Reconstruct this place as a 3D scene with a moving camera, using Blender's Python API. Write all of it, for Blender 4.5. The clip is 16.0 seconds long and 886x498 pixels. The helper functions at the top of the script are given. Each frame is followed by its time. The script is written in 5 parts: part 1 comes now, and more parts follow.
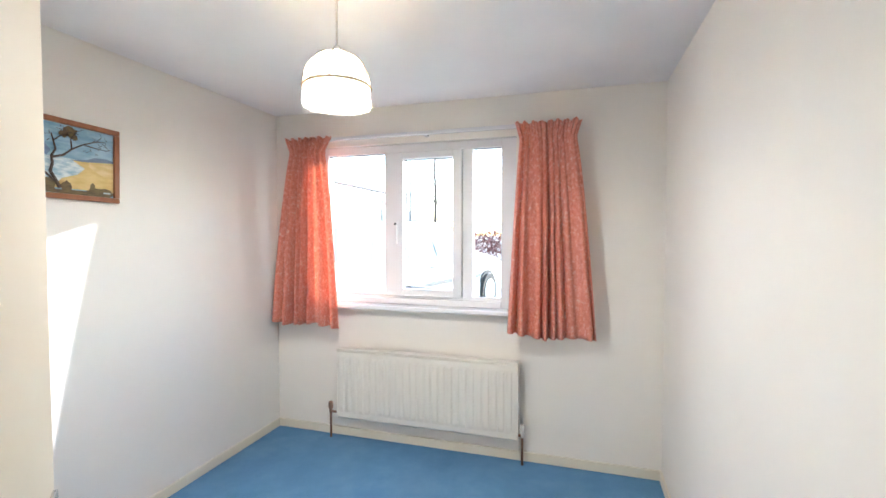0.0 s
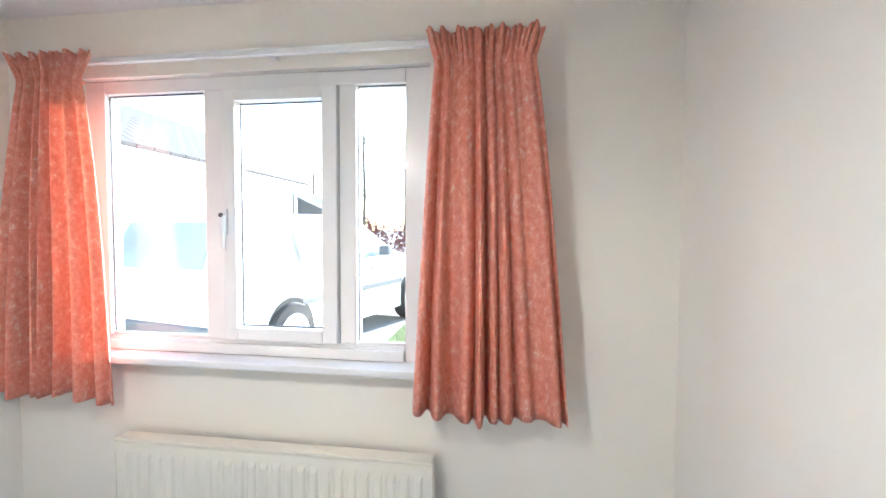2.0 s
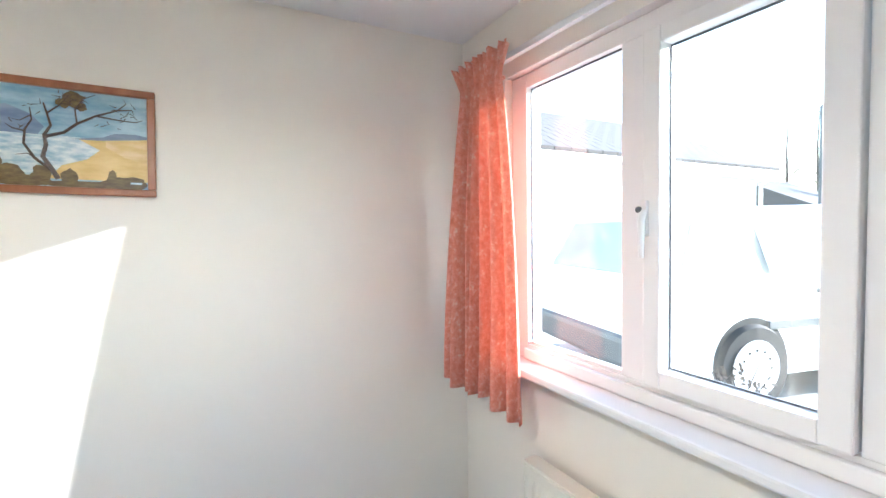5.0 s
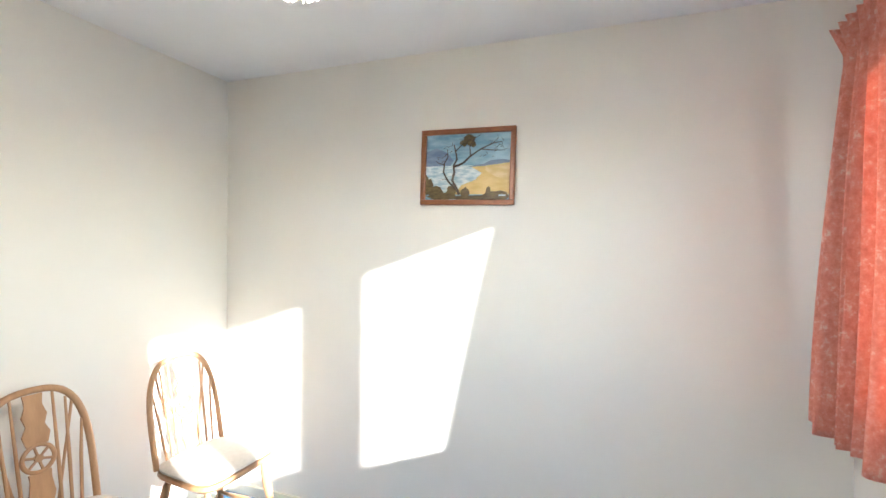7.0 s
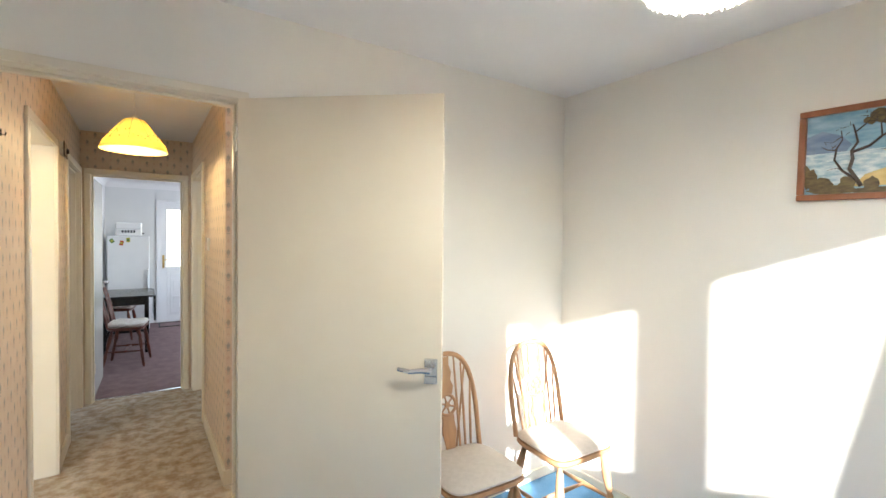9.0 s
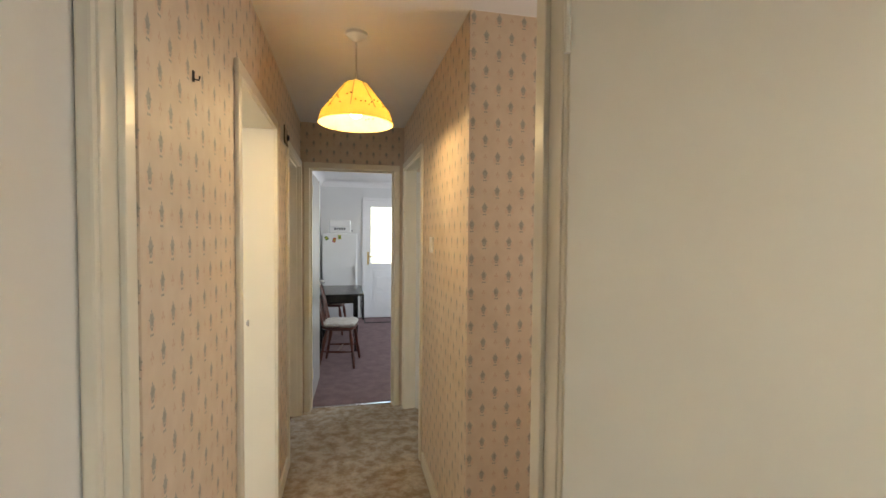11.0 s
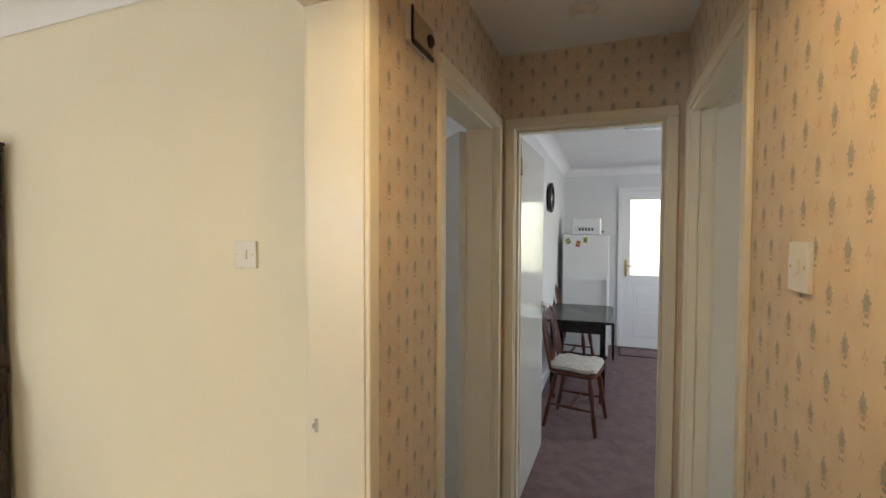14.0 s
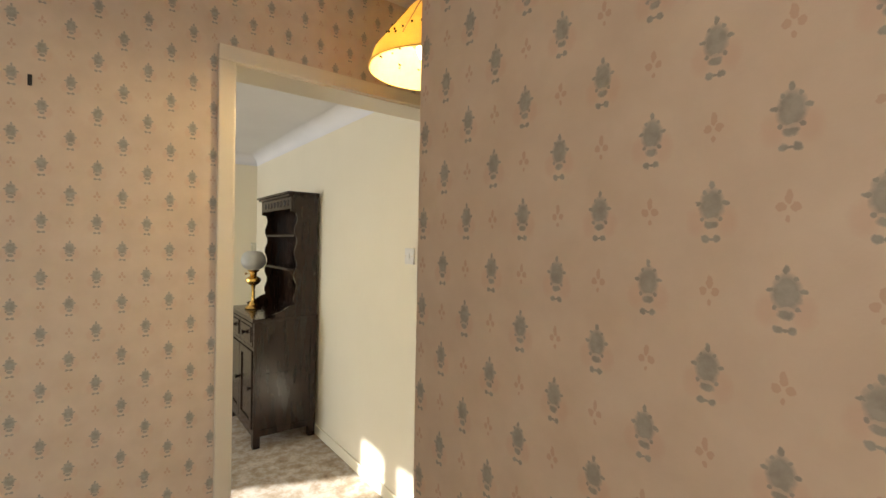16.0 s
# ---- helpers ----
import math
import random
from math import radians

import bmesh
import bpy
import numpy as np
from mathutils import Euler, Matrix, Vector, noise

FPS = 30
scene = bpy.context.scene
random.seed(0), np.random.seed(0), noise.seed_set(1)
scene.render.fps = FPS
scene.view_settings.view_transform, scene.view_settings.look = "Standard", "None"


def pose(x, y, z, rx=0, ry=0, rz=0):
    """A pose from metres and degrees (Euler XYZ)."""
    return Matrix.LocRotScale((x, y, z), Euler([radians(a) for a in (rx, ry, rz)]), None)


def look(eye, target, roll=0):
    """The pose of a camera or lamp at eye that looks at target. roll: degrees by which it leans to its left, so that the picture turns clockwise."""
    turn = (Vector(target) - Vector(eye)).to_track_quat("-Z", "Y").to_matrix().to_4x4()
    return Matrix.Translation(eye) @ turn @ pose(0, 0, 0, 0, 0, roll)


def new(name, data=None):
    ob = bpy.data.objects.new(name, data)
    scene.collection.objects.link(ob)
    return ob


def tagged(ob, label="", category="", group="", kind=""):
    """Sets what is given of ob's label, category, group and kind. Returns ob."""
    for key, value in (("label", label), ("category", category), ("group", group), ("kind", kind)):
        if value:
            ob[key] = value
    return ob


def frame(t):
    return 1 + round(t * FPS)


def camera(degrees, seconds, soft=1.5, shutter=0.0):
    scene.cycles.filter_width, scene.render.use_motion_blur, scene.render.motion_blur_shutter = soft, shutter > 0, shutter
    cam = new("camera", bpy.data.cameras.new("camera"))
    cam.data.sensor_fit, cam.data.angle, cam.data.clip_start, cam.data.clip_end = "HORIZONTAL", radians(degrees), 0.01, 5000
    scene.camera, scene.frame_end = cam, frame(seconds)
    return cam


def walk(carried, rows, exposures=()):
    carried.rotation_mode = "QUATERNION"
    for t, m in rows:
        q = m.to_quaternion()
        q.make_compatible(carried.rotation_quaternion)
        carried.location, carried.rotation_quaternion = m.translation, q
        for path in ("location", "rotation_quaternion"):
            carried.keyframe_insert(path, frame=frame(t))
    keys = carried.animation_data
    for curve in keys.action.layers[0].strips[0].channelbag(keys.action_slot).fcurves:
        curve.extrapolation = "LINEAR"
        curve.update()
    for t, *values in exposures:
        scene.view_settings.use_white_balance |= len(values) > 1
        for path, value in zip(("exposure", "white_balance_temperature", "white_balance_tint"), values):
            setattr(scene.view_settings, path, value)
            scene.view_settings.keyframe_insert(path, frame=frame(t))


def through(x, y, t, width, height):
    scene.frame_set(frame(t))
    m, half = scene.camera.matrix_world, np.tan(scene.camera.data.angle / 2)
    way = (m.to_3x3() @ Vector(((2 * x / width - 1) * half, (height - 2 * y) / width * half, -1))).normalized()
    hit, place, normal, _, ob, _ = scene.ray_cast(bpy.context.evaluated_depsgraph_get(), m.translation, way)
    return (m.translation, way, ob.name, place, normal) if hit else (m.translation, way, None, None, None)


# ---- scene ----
cam = camera(90.0, 16.0)
PATH = [
    (0, (2.176, 0.143, 1.46), (1.597, 2.056, 1.396), -0.0),
    (0.5, (2.132, 0.447, 1.463), (1.721, 2.403, 1.401), -0.2),
    (1, (2.131, 0.76, 1.463), (1.835, 2.736, 1.395), 0.2),
    (1.5, (2.134, 1.079, 1.476), (1.854, 3.057, 1.391), 0.2),
    (2, (2.081, 1.386, 1.481), (1.798, 3.364, 1.395), 0.3),
    (2.5, (2.014, 1.629, 1.484), (1.717, 3.604, 1.385), 0.4),
    (3, (1.934, 1.767, 1.489), (1.44, 3.702, 1.371), 0.3),
    (3.5, (1.818, 1.813, 1.5), (0.959, 3.615, 1.376), -0.1),
    (4, (1.75, 1.841, 1.513), (0.54, 3.428, 1.385), -0.6),
    (6.5, (1.958, 2.09, 1.432), (-0.018, 1.782, 1.418), 0.5),
    (7, (1.978, 2.147, 1.439), (0.097, 1.467, 1.413), 0.6),
    (7.5, (2.005, 2.18, 1.46), (0.278, 1.172, 1.411), 0.5),
    (8, (2.062, 2.173, 1.461), (0.508, 0.915, 1.414), 0.5),
    (8.5, (2.137, 2.118, 1.452), (0.776, 0.653, 1.412), 0.4),
    (9, (2.202, 2.002, 1.453), (1.078, 0.349, 1.411), 0.6),
    (9.5, (2.266, 1.809, 1.459), (1.342, 0.036, 1.419), 0.9),
    (10, (2.277, 1.527, 1.456), (1.531, -0.328, 1.41), 0.7),
    (12.3, (2.284, -0.042, 1.479), (2.216, -2.039, 1.409), 0.2),
    (12.5, (2.283, -0.187, 1.478), (2.268, -2.186, 1.416), 0.1),
    (13, (2.256, -0.492, 1.486), (2.386, -2.486, 1.418), 0.2),
    (13.5, (2.214, -0.662, 1.472), (2.6, -2.623, 1.405), 0.1),
    (14, (2.121, -0.64, 1.456), (2.819, -2.514, 1.392), 0.2),
    (14.5, (1.946, -0.548, 1.461), (2.925, -2.291, 1.406), 0.0),
    (15, (1.707, -0.521, 1.48), (2.964, -2.075, 1.416), -0.1),
    (15.5, (1.44, -0.454, 1.475), (2.905, -1.815, 1.43), -0.3),
    (16, (1.201, -0.431, 1.468), (2.791, -1.644, 1.44), 1.1),
]

# ---- world, sun, large lights ----
EXPOSURES = [(0.0, 2.8, 5850, 12), (3.0, 2.8, 5800, 10), (4.5, 2.75, 5800, 10), (7.0, 2.75, 5900, 10), (8.5, 2.65, 6050, 10), (10.0, 2.55, 6350, 10), (12.0, 1.8, 6700, 10), (13.0, 1.75, 6700, 10), (14.5, 2.0, 6500, 10), (16.0, 1.95, 6400, 10)]
walk(cam, [(t, look(eye, target, roll)) for t, eye, target, roll in PATH], EXPOSURES)

SUN_TO = Vector((1.0, 2.385, 0.874)).normalized()
world = bpy.data.worlds.new("world")
scene.world = world
world.use_nodes = True
wn, wl = world.node_tree.nodes, world.node_tree.links
sky = wn.new("ShaderNodeTexSky")
sky.sky_type = "NISHITA"
sky.sun_disc = False
sky.sun_elevation = math.asin(SUN_TO.z)
sky.dust_density = 0.0
sky.air_density = 1.3
sky.sun_rotation = math.atan2(SUN_TO.x, SUN_TO.y)
wl.new(sky.outputs[0], wn["Background"].inputs[0])
wn["Background"].inputs[1].default_value = 0.15


def lamp(name, kind, m, energy, colour, **more):
    data = bpy.data.lights.new(name, kind)
    data.energy, data.color = energy, colour
    if "size" in more:
        data.shape, data.size, data.size_y = "RECTANGLE", more["size"], more["size_y"]
    if "radius" in more:
        data.shadow_soft_size = more["radius"]
    if "angle" in more:
        data.angle = more["angle"]
    ob = new(name, data)
    ob.matrix_world = m
    return ob


lamp("sun", "SUN", look((0, 0, 0), -SUN_TO), 4.6, (1.0, 0.965, 0.91), angle=radians(0.9))
# daylight standing in the openings of the lounge and the far bedroom
lamp("lounge_daylight", "AREA", look((5.3, 3.05, 1.5), (5.3, 0, 1.2)), 19, (0.95, 0.97, 1.0), size=0.8, size_y=1.05)
# added fill for the kitchen, standing in an invented west window out of view
lamp("kitchen_fill", "AREA", look((-0.47, -5.0, 1.5), (3, -5.0, 1.0)), 9.5, (0.88, 0.94, 1.0), size=1.4, size_y=1.0)
lamp("far_room_daylight", "AREA", look((4.85, -6.2, 1.5), (4.2, -3, 1.0)), 10, (0.88, 0.94, 1.0), size=0.9, size_y=1.0)
# added fill to lighten the side room, in an opening cut for it
lamp("side_room_fill", "AREA", look((0.26, -2.0, 1.5), (1.7, -2.3, 1.2)), 1.3, (0.9, 0.97, 0.95), size=0.7, size_y=0.8)
lamp("bedroom_bulb", "POINT", pose(1.33, 1.60, 1.965), 6.4, (1.0, 0.945, 0.87), radius=0.04)
lamp("hall_bulb", "POINT", pose(2.235, -1.155, 1.965), 2.45, (1.0, 0.725, 0.37), radius=0.04)
# added fill without a source of its own, lifts the lobby wallpaper
lamp("lobby_fill", "AREA", look((0.33, -0.42, 1.45), (2.0, -0.5, 1.2)), 2.4, (1.0, 0.93, 0.84), size=0.5, size_y=0.9)

# ---- materials ----


class Nodes:
    """Short hand for a material's node tree."""

    def __init__(self, name):
        self.mat = bpy.data.materials.new(name)
        self.mat.use_nodes = True
        self.tree = self.mat.node_tree
        self.bsdf = self.tree.nodes["Principled BSDF"]

    def link(self, value, socket):
        if isinstance(value, (int, float)):
            socket.default_value = value
        elif isinstance(value, tuple):
            socket.default_value = (*value, 1.0) if len(value) == 3 else value
        else:
            self.tree.links.new(value, socket)

    def math(self, op, a, b=0.0, c=0.0):
        n = self.tree.nodes.new("ShaderNodeMath")
        n.operation = op
        for value, socket in zip((a, b, c), n.inputs):
            self.link(value, socket)
        return n.outputs[0]

    def place(self, kind="Object"):
        return self.tree.nodes.new("ShaderNodeTexCoord").outputs[kind]

    def world_place(self):
        return self.tree.nodes.new("ShaderNodeNewGeometry").outputs["Position"]

    def noise(self, scale, detail=3.0, rough=0.55, vector=None, stretch=None):
        n = self.tree.nodes.new("ShaderNodeTexNoise")
        n.inputs["Scale"].default_value, n.inputs["Detail"].default_value, n.inputs["Roughness"].default_value = scale, detail, rough
        vector = vector or self.place()
        if stretch:
            m = self.tree.nodes.new("ShaderNodeMapping")
            m.inputs["Scale"].default_value = stretch
            self.tree.links.new(vector, m.inputs[0])
            vector = m.outputs[0]
        self.tree.links.new(vector, n.inputs["Vector"])
        return n.outputs[0]

    def ramp(self, value, *stops):
        n = self.tree.nodes.new("ShaderNodeValToRGB")
        while len(n.color_ramp.elements) < len(stops):
            n.color_ramp.elements.new(0.5)
        for e, (at, colour) in zip(n.color_ramp.elements, stops):
            e.position, e.color = at, (*colour, 1.0)
        self.link(value, n.inputs[0])
        return n.outputs[0]

    def mix(self, f, a, b):
        n = self.tree.nodes.new("ShaderNodeMix")
        n.data_type = "RGBA"
        self.link(f, n.inputs[0])
        self.link(a, n.inputs[6])
        self.link(b, n.inputs[7])
        return n.outputs[2]

    def bump(self, height, strength=0.2, distance=0.002):
        n = self.tree.nodes.new("ShaderNodeBump")
        n.inputs["Strength"].default_value, n.inputs["Distance"].default_value = strength, distance
        self.tree.links.new(height, n.inputs["Height"])
        self.tree.links.new(n.outputs[0], self.bsdf.inputs["Normal"])

    def done(self, colour, rough=0.5, metal=0.0, spec=0.5):
        self.link(colour, self.bsdf.inputs["Base Color"])
        self.link(rough, self.bsdf.inputs["Roughness"])
        self.bsdf.inputs["Metallic"].default_value = metal
        self.bsdf.inputs["Specular IOR Level"].default_value = spec
        return self.mat


def plaster(name, a, b, rough=0.75, scale=2.2):
    n = Nodes(name)
    big, fine = n.noise(scale, 4, vector=n.world_place()), n.noise(160, 2, vector=n.world_place())
    n.bump(fine, 0.12, 0.0015)
    return n.done(n.ramp(big, (0.3, a), (0.7, b)), rough, spec=0.25)


def gloss_paint(name, a, b, rough=0.28):
    n = Nodes(name)
    n.bump(n.noise(26, 3), 0.05, 0.002)
    return n.done(n.ramp(n.noise(3.5, 3), (0.3, a), (0.7, b)), rough, spec=0.5)


def wood(name, dark, light, rough=0.35, stretch=(3, 3, 40), scale=1.0):
    n = Nodes(name)
    grain = n.noise(4 * scale, 6, 0.6, stretch=(stretch[2] / 6, stretch[1] * 2, stretch[0] / 3))
    n.bump(grain, 0.08, 0.001)
    return n.done(n.ramp(grain, (0.3, dark), (0.7, light)), rough)


def plain(name, colour, rough=0.5, metal=0.0):
    n = Nodes(name)
    r = n.math("MULTIPLY_ADD", n.noise(40, 3), 0.2, rough - 0.1)
    c = n.mix(n.math("MULTIPLY", n.noise(9, 3), 0.25), colour, tuple(v * 0.75 for v in colour))
    return n.done(c, r, metal)


def carpet(name, stops, scale=5.0, pile=420):
    n = Nodes(name)
    p = n.world_place()
    tuft = n.noise(pile, 2, vector=p)
    n.bump(n.math("ADD", tuft, n.math("MULTIPLY", n.noise(scale * 5, 4, vector=p), 1.5)), 0.45, 0.004)
    base = n.ramp(n.noise(scale, 9, 0.66, vector=p), *stops)
    return n.done(n.mix(n.math("MULTIPLY", tuft, 0.45), base, tuple(v * 0.45 for v in stops[0][1])), 0.95, spec=0.1)


def wallpaper():
    """Pink paper printed with blue-grey flower heads and small rust sprigs in a half drop."""
    n = Nodes("flowered_wallpaper")
    p = n.world_place()
    s = n.tree.nodes.new("ShaderNodeSeparateXYZ")
    n.tree.links.new(p, s.inputs[0])
    wob = n.math("MULTIPLY_ADD", n.noise(240, 2, vector=p), 0.0036, -0.0018)
    u0 = n.math("ADD", n.math("ADD", s.outputs[0], s.outputs[1]), wob)
    v0 = n.math("ADD", s.outputs[2], wob)
    PU, PV = 0.106, 0.137

    def cell(du, dv):
        u = n.math("MULTIPLY", n.math("SUBTRACT", n.math("FRACT", n.math("ADD", n.math("DIVIDE", u0, PU), du)), 0.5), PU)
        v = n.math("MULTIPLY", n.math("SUBTRACT", n.math("FRACT", n.math("ADD", n.math("DIVIDE", v0, PV), dv)), 0.5), PV)
        return n.math("ABSOLUTE", u), v

    def blob(u, v, cu, cv, ru, rv, power=2.0):
        a = n.math("POWER", n.math("ABSOLUTE", n.math("DIVIDE", n.math("SUBTRACT", u, cu), ru)), power)
        b = n.math("POWER", n.math("ABSOLUTE", n.math("DIVIDE", n.math("SUBTRACT", v, cv), rv)), power)
        return n.math("SUBTRACT", 1.0, n.math("ADD", a, b))

    def most(*values):
        out = values[0]
        for v in values[1:]:
            out = n.math("MAXIMUM", out, v)
        return out

    def soft(v, width=0.35):
        return n.math("MINIMUM", n.math("MAXIMUM", n.math("DIVIDE", v, width), 0.0), 1.0)

    heads, holes, sprigs, halo = [], [], [], []
    for du, dv in ((0.047, 0.05), (0.547, 0.55)):
        u, v = cell(du, dv)
        u = n.math("MULTIPLY", u, 1.22)
        heads += [blob(u, v, 0, 0.0035, 0.0132, 0.0165, 2.0), blob(u, v, 0, 0.0205, 0.0030, 0.0045), blob(u, v, 0.0125, 0.0055, 0.0042, 0.0022),
                  blob(u, v, 0.0068, 0.0145, 0.0026, 0.0024), blob(u, v, 0, -0.0125, 0.0078, 0.0046), blob(u, v, 0.0085, -0.0080, 0.0026, 0.0024),
                  blob(u, v, 0.0055, -0.0245, 0.0044, 0.0036), blob(u, v, 0, -0.0245, 0.0045, 0.0014)]
        holes.append(blob(u, v, 0, -0.0085, 0.0070, 0.0020))
        halo.append(blob(u, v, 0.014, -0.010, 0.012, 0.015))
        u, v = cell(du + 0.5, dv)
        u = n.math("MULTIPLY", u, 1.35)
        sprigs += [blob(u, v, 0, 0.0075, 0.0038, 0.0062), blob(u, v, 0.0062, -0.0005, 0.0048, 0.0040), blob(u, v, 0, -0.0095, 0.0026, 0.0028)]
    print_noise = n.noise(90, 3, vector=p)
    mottled = n.ramp(n.noise(14, 4, vector=p), (0.3, (0.66, 0.54, 0.42)), (0.7, (0.73, 0.615, 0.49)))
    c = n.mix(n.math("MULTIPLY", soft(most(*halo), 0.8), 0.22), mottled, (0.62, 0.36, 0.26))
    c = n.mix(n.math("MULTIPLY", soft(most(*sprigs)), 0.36), c, (0.48, 0.22, 0.12))
    ink = n.ramp(print_noise, (0.35, (0.16, 0.19, 0.185)), (0.65, (0.29, 0.32, 0.30)))
    body = n.math("MULTIPLY", soft(most(*heads), 0.6), 0.66)
    body = n.math("MULTIPLY", body, n.math("SUBTRACT", 1.0, n.math("MULTIPLY", soft(most(*holes)), 0.45)))
    c = n.mix(body, c, ink)
    n.bump(n.noise(300, 2, vector=p), 0.1, 0.001)
    return n.done(c, 0.6, spec=0.3)


def fabric(name, stops, scale, through=0.35, glow=(1.0, 0.45, 0.25), stretch=(1.3, 1.3, 1.0)):
    n = Nodes(name)
    p = n.place()
    figure = n.noise(scale, 6, 0.7, vector=p, stretch=stretch)
    weave = n.noise(600, 2, vector=p)
    n.bump(n.math("ADD", weave, n.noise(scale * 3, 4, vector=p)), 0.35, 0.003)
    colour = n.ramp(figure, *stops)
    n.done(colour, 0.55, spec=0.45)
    t = n.tree.nodes.new("ShaderNodeBsdfTranslucent")
    n.link(n.mix(0.5, colour, glow), t.inputs[0])
    m = n.tree.nodes.new("ShaderNodeMixShader")
    m.inputs[0].default_value = through
    n.tree.links.new(n.bsdf.outputs[0], m.inputs[1])
    n.tree.links.new(t.outputs[0], m.inputs[2])
    n.tree.links.new(m.outputs[0], n.tree.nodes["Material Output"].inputs[0])
    return n.mat


def glass(name, rough=0.0, colour=(1, 1, 1)):
    n = Nodes(name)
    n.bsdf.inputs["Transmission Weight"].default_value = 1.0
    n.bsdf.inputs["IOR"].default_value = 1.45
    return n.done(colour, rough)


def clear_glass(name, tint=(0.97, 0.98, 0.98)):
    """Thin clear glass: see-through, with a faint mirror gloss."""
    n = Nodes(name)
    nodes = n.tree.nodes
    clear, gloss, mixed = (nodes.new(k) for k in ("ShaderNodeBsdfTransparent", "ShaderNodeBsdfGlossy", "ShaderNodeMixShader"))
    n.link(tint, clear.inputs[0])
    gloss.inputs["Roughness"].default_value = 0.02
    mixed.inputs[0].default_value = 0.03
    n.link(clear.outputs[0], mixed.inputs[1])
    n.link(gloss.outputs[0], mixed.inputs[2])
    n.link(mixed.outputs[0], nodes["Material Output"].inputs[0])
    nodes.remove(n.bsdf)
    return n.mat


def glow(name, colour, strength, base=(0.8, 0.7, 0.5)):
    n = Nodes(name)
    n.done(base, 0.8)
    n.link(colour, n.bsdf.inputs["Emission Color"])
    n.bsdf.inputs["Emission Strength"].default_value = strength
    return n.mat


CREAM = plaster("cream_wall_paint", (0.835, 0.80, 0.735), (0.86, 0.825, 0.76))
LOUNGE = plaster("lounge_wall_paint", (0.82, 0.755, 0.59), (0.85, 0.785, 0.62), 0.42)
WHITE_CEIL = plaster("ceiling_paint", (0.80, 0.79, 0.79), (0.84, 0.83, 0.83), 0.85)
COOL = plaster("kitchen_wall_paint", (0.70, 0.70, 0.70), (0.74, 0.74, 0.735))
RENDER = plaster("white_house_render", (0.72, 0.72, 0.70), (0.8, 0.8, 0.78), 0.9)
PAPER = wallpaper()
TRIM = gloss_paint("cream_gloss_paint", (0.77, 0.71, 0.58), (0.81, 0.75, 0.62), 0.36)
LEAF = gloss_paint("door_gloss_paint", (0.77, 0.68, 0.54), (0.80, 0.715, 0.575), 0.34)
WHITE_LEAF = gloss_paint("white_door_gloss", (0.72, 0.71, 0.66), (0.76, 0.75, 0.70), 0.12)
UPVC = gloss_paint("white_upvc", (0.80, 0.80, 0.81), (0.84, 0.84, 0.85), 0.25)
ENAMEL = gloss_paint("radiator_enamel", (0.78, 0.75, 0.67), (0.81, 0.78, 0.70), 0.3)
APPLIANCE = gloss_paint("appliance_white", (0.76, 0.77, 0.78), (0.80, 0.81, 0.82), 0.2)
BLUE = carpet("blue_carpet", ((0.25, (0.11, 0.26, 0.46)), (0.5, (0.15, 0.32, 0.54)), (0.8, (0.22, 0.40, 0.61))), 3.0)
BEIGE = carpet("mottled_beige_carpet", ((0.30, (0.30, 0.23, 0.16)), (0.45, (0.48, 0.39, 0.29)), (0.55, (0.60, 0.545, 0.47)), (0.68, (0.78, 0.70, 0.60))), 12.0)
PURPLE = carpet("dark_plum_carpet", ((0.3, (0.20, 0.135, 0.135)), (0.7, (0.31, 0.22, 0.22))), 9.0)
CORAL = fabric("coral_damask", ((0.30, (0.66, 0.20, 0.14)), (0.48, (0.79, 0.30, 0.22)), (0.585, (0.84, 0.40, 0.31)), (0.66, (0.92, 0.72, 0.62))), 46, 0.25, (1.0, 0.76, 0.50), (1.15, 1.15, 0.95))
SEAT_CLOTH = fabric("cream_seat_cloth", ((0.3, (0.62, 0.56, 0.48)), (0.7, (0.72, 0.66, 0.58))), 30, 0.03)
CUSHION = fabric("white_quilted_cotton", ((0.35, (0.55, 0.50, 0.44)), (0.6, (0.74, 0.72, 0.68))), 22, 0.03)
DARK_CLOTH = fabric("dark_curtain_cloth", ((0.3, (0.02, 0.02, 0.025)), (0.7, (0.04, 0.04, 0.05))), 30, 0.02)
OAK = wood("black_oak", (0.020, 0.010, 0.006), (0.029, 0.0145, 0.0085), 0.2)
PINE = wood("light_elm", (0.36, 0.19, 0.085), (0.52, 0.30, 0.15), 0.33)
CHERRY = wood("red_brown_wood", (0.07, 0.018, 0.010), (0.15, 0.042, 0.022), 0.3)
FRAME_WOOD = wood("picture_frame_wood", (0.22, 0.075, 0.028), (0.34, 0.125, 0.05), 0.35)
BLACK = plain("black_lacquer", (0.012, 0.011, 0.012), 0.25)
BLACK_MATT = plain("black_matt", (0.02, 0.02, 0.02), 0.7)
CHROME = plain("satin_aluminium", (0.72, 0.72, 0.73), 0.25, 1.0)
BRASS = plain("polished_brass", (0.72, 0.46, 0.13), 0.2, 1.0)
GOLD = plain("brass_handle", (0.70, 0.50, 0.20), 0.3, 1.0)
COPPER = plain("tarnished_copper", (0.22, 0.12, 0.075), 0.5, 0.6)
PLASTIC = plain("white_plastic", (0.78, 0.76, 0.71), 0.35)
CORD = plain("cord_white", (0.75, 0.73, 0.70), 0.6)
GLASS = clear_glass("window_glass")
OPAL = fabric("opal_glass", ((0.3, (0.70, 0.69, 0.64)), (0.7, (0.78, 0.77, 0.72))), 18, 0.4, (0.9, 0.9, 0.85))
FROST = glass("frosted_glass", 0.5)
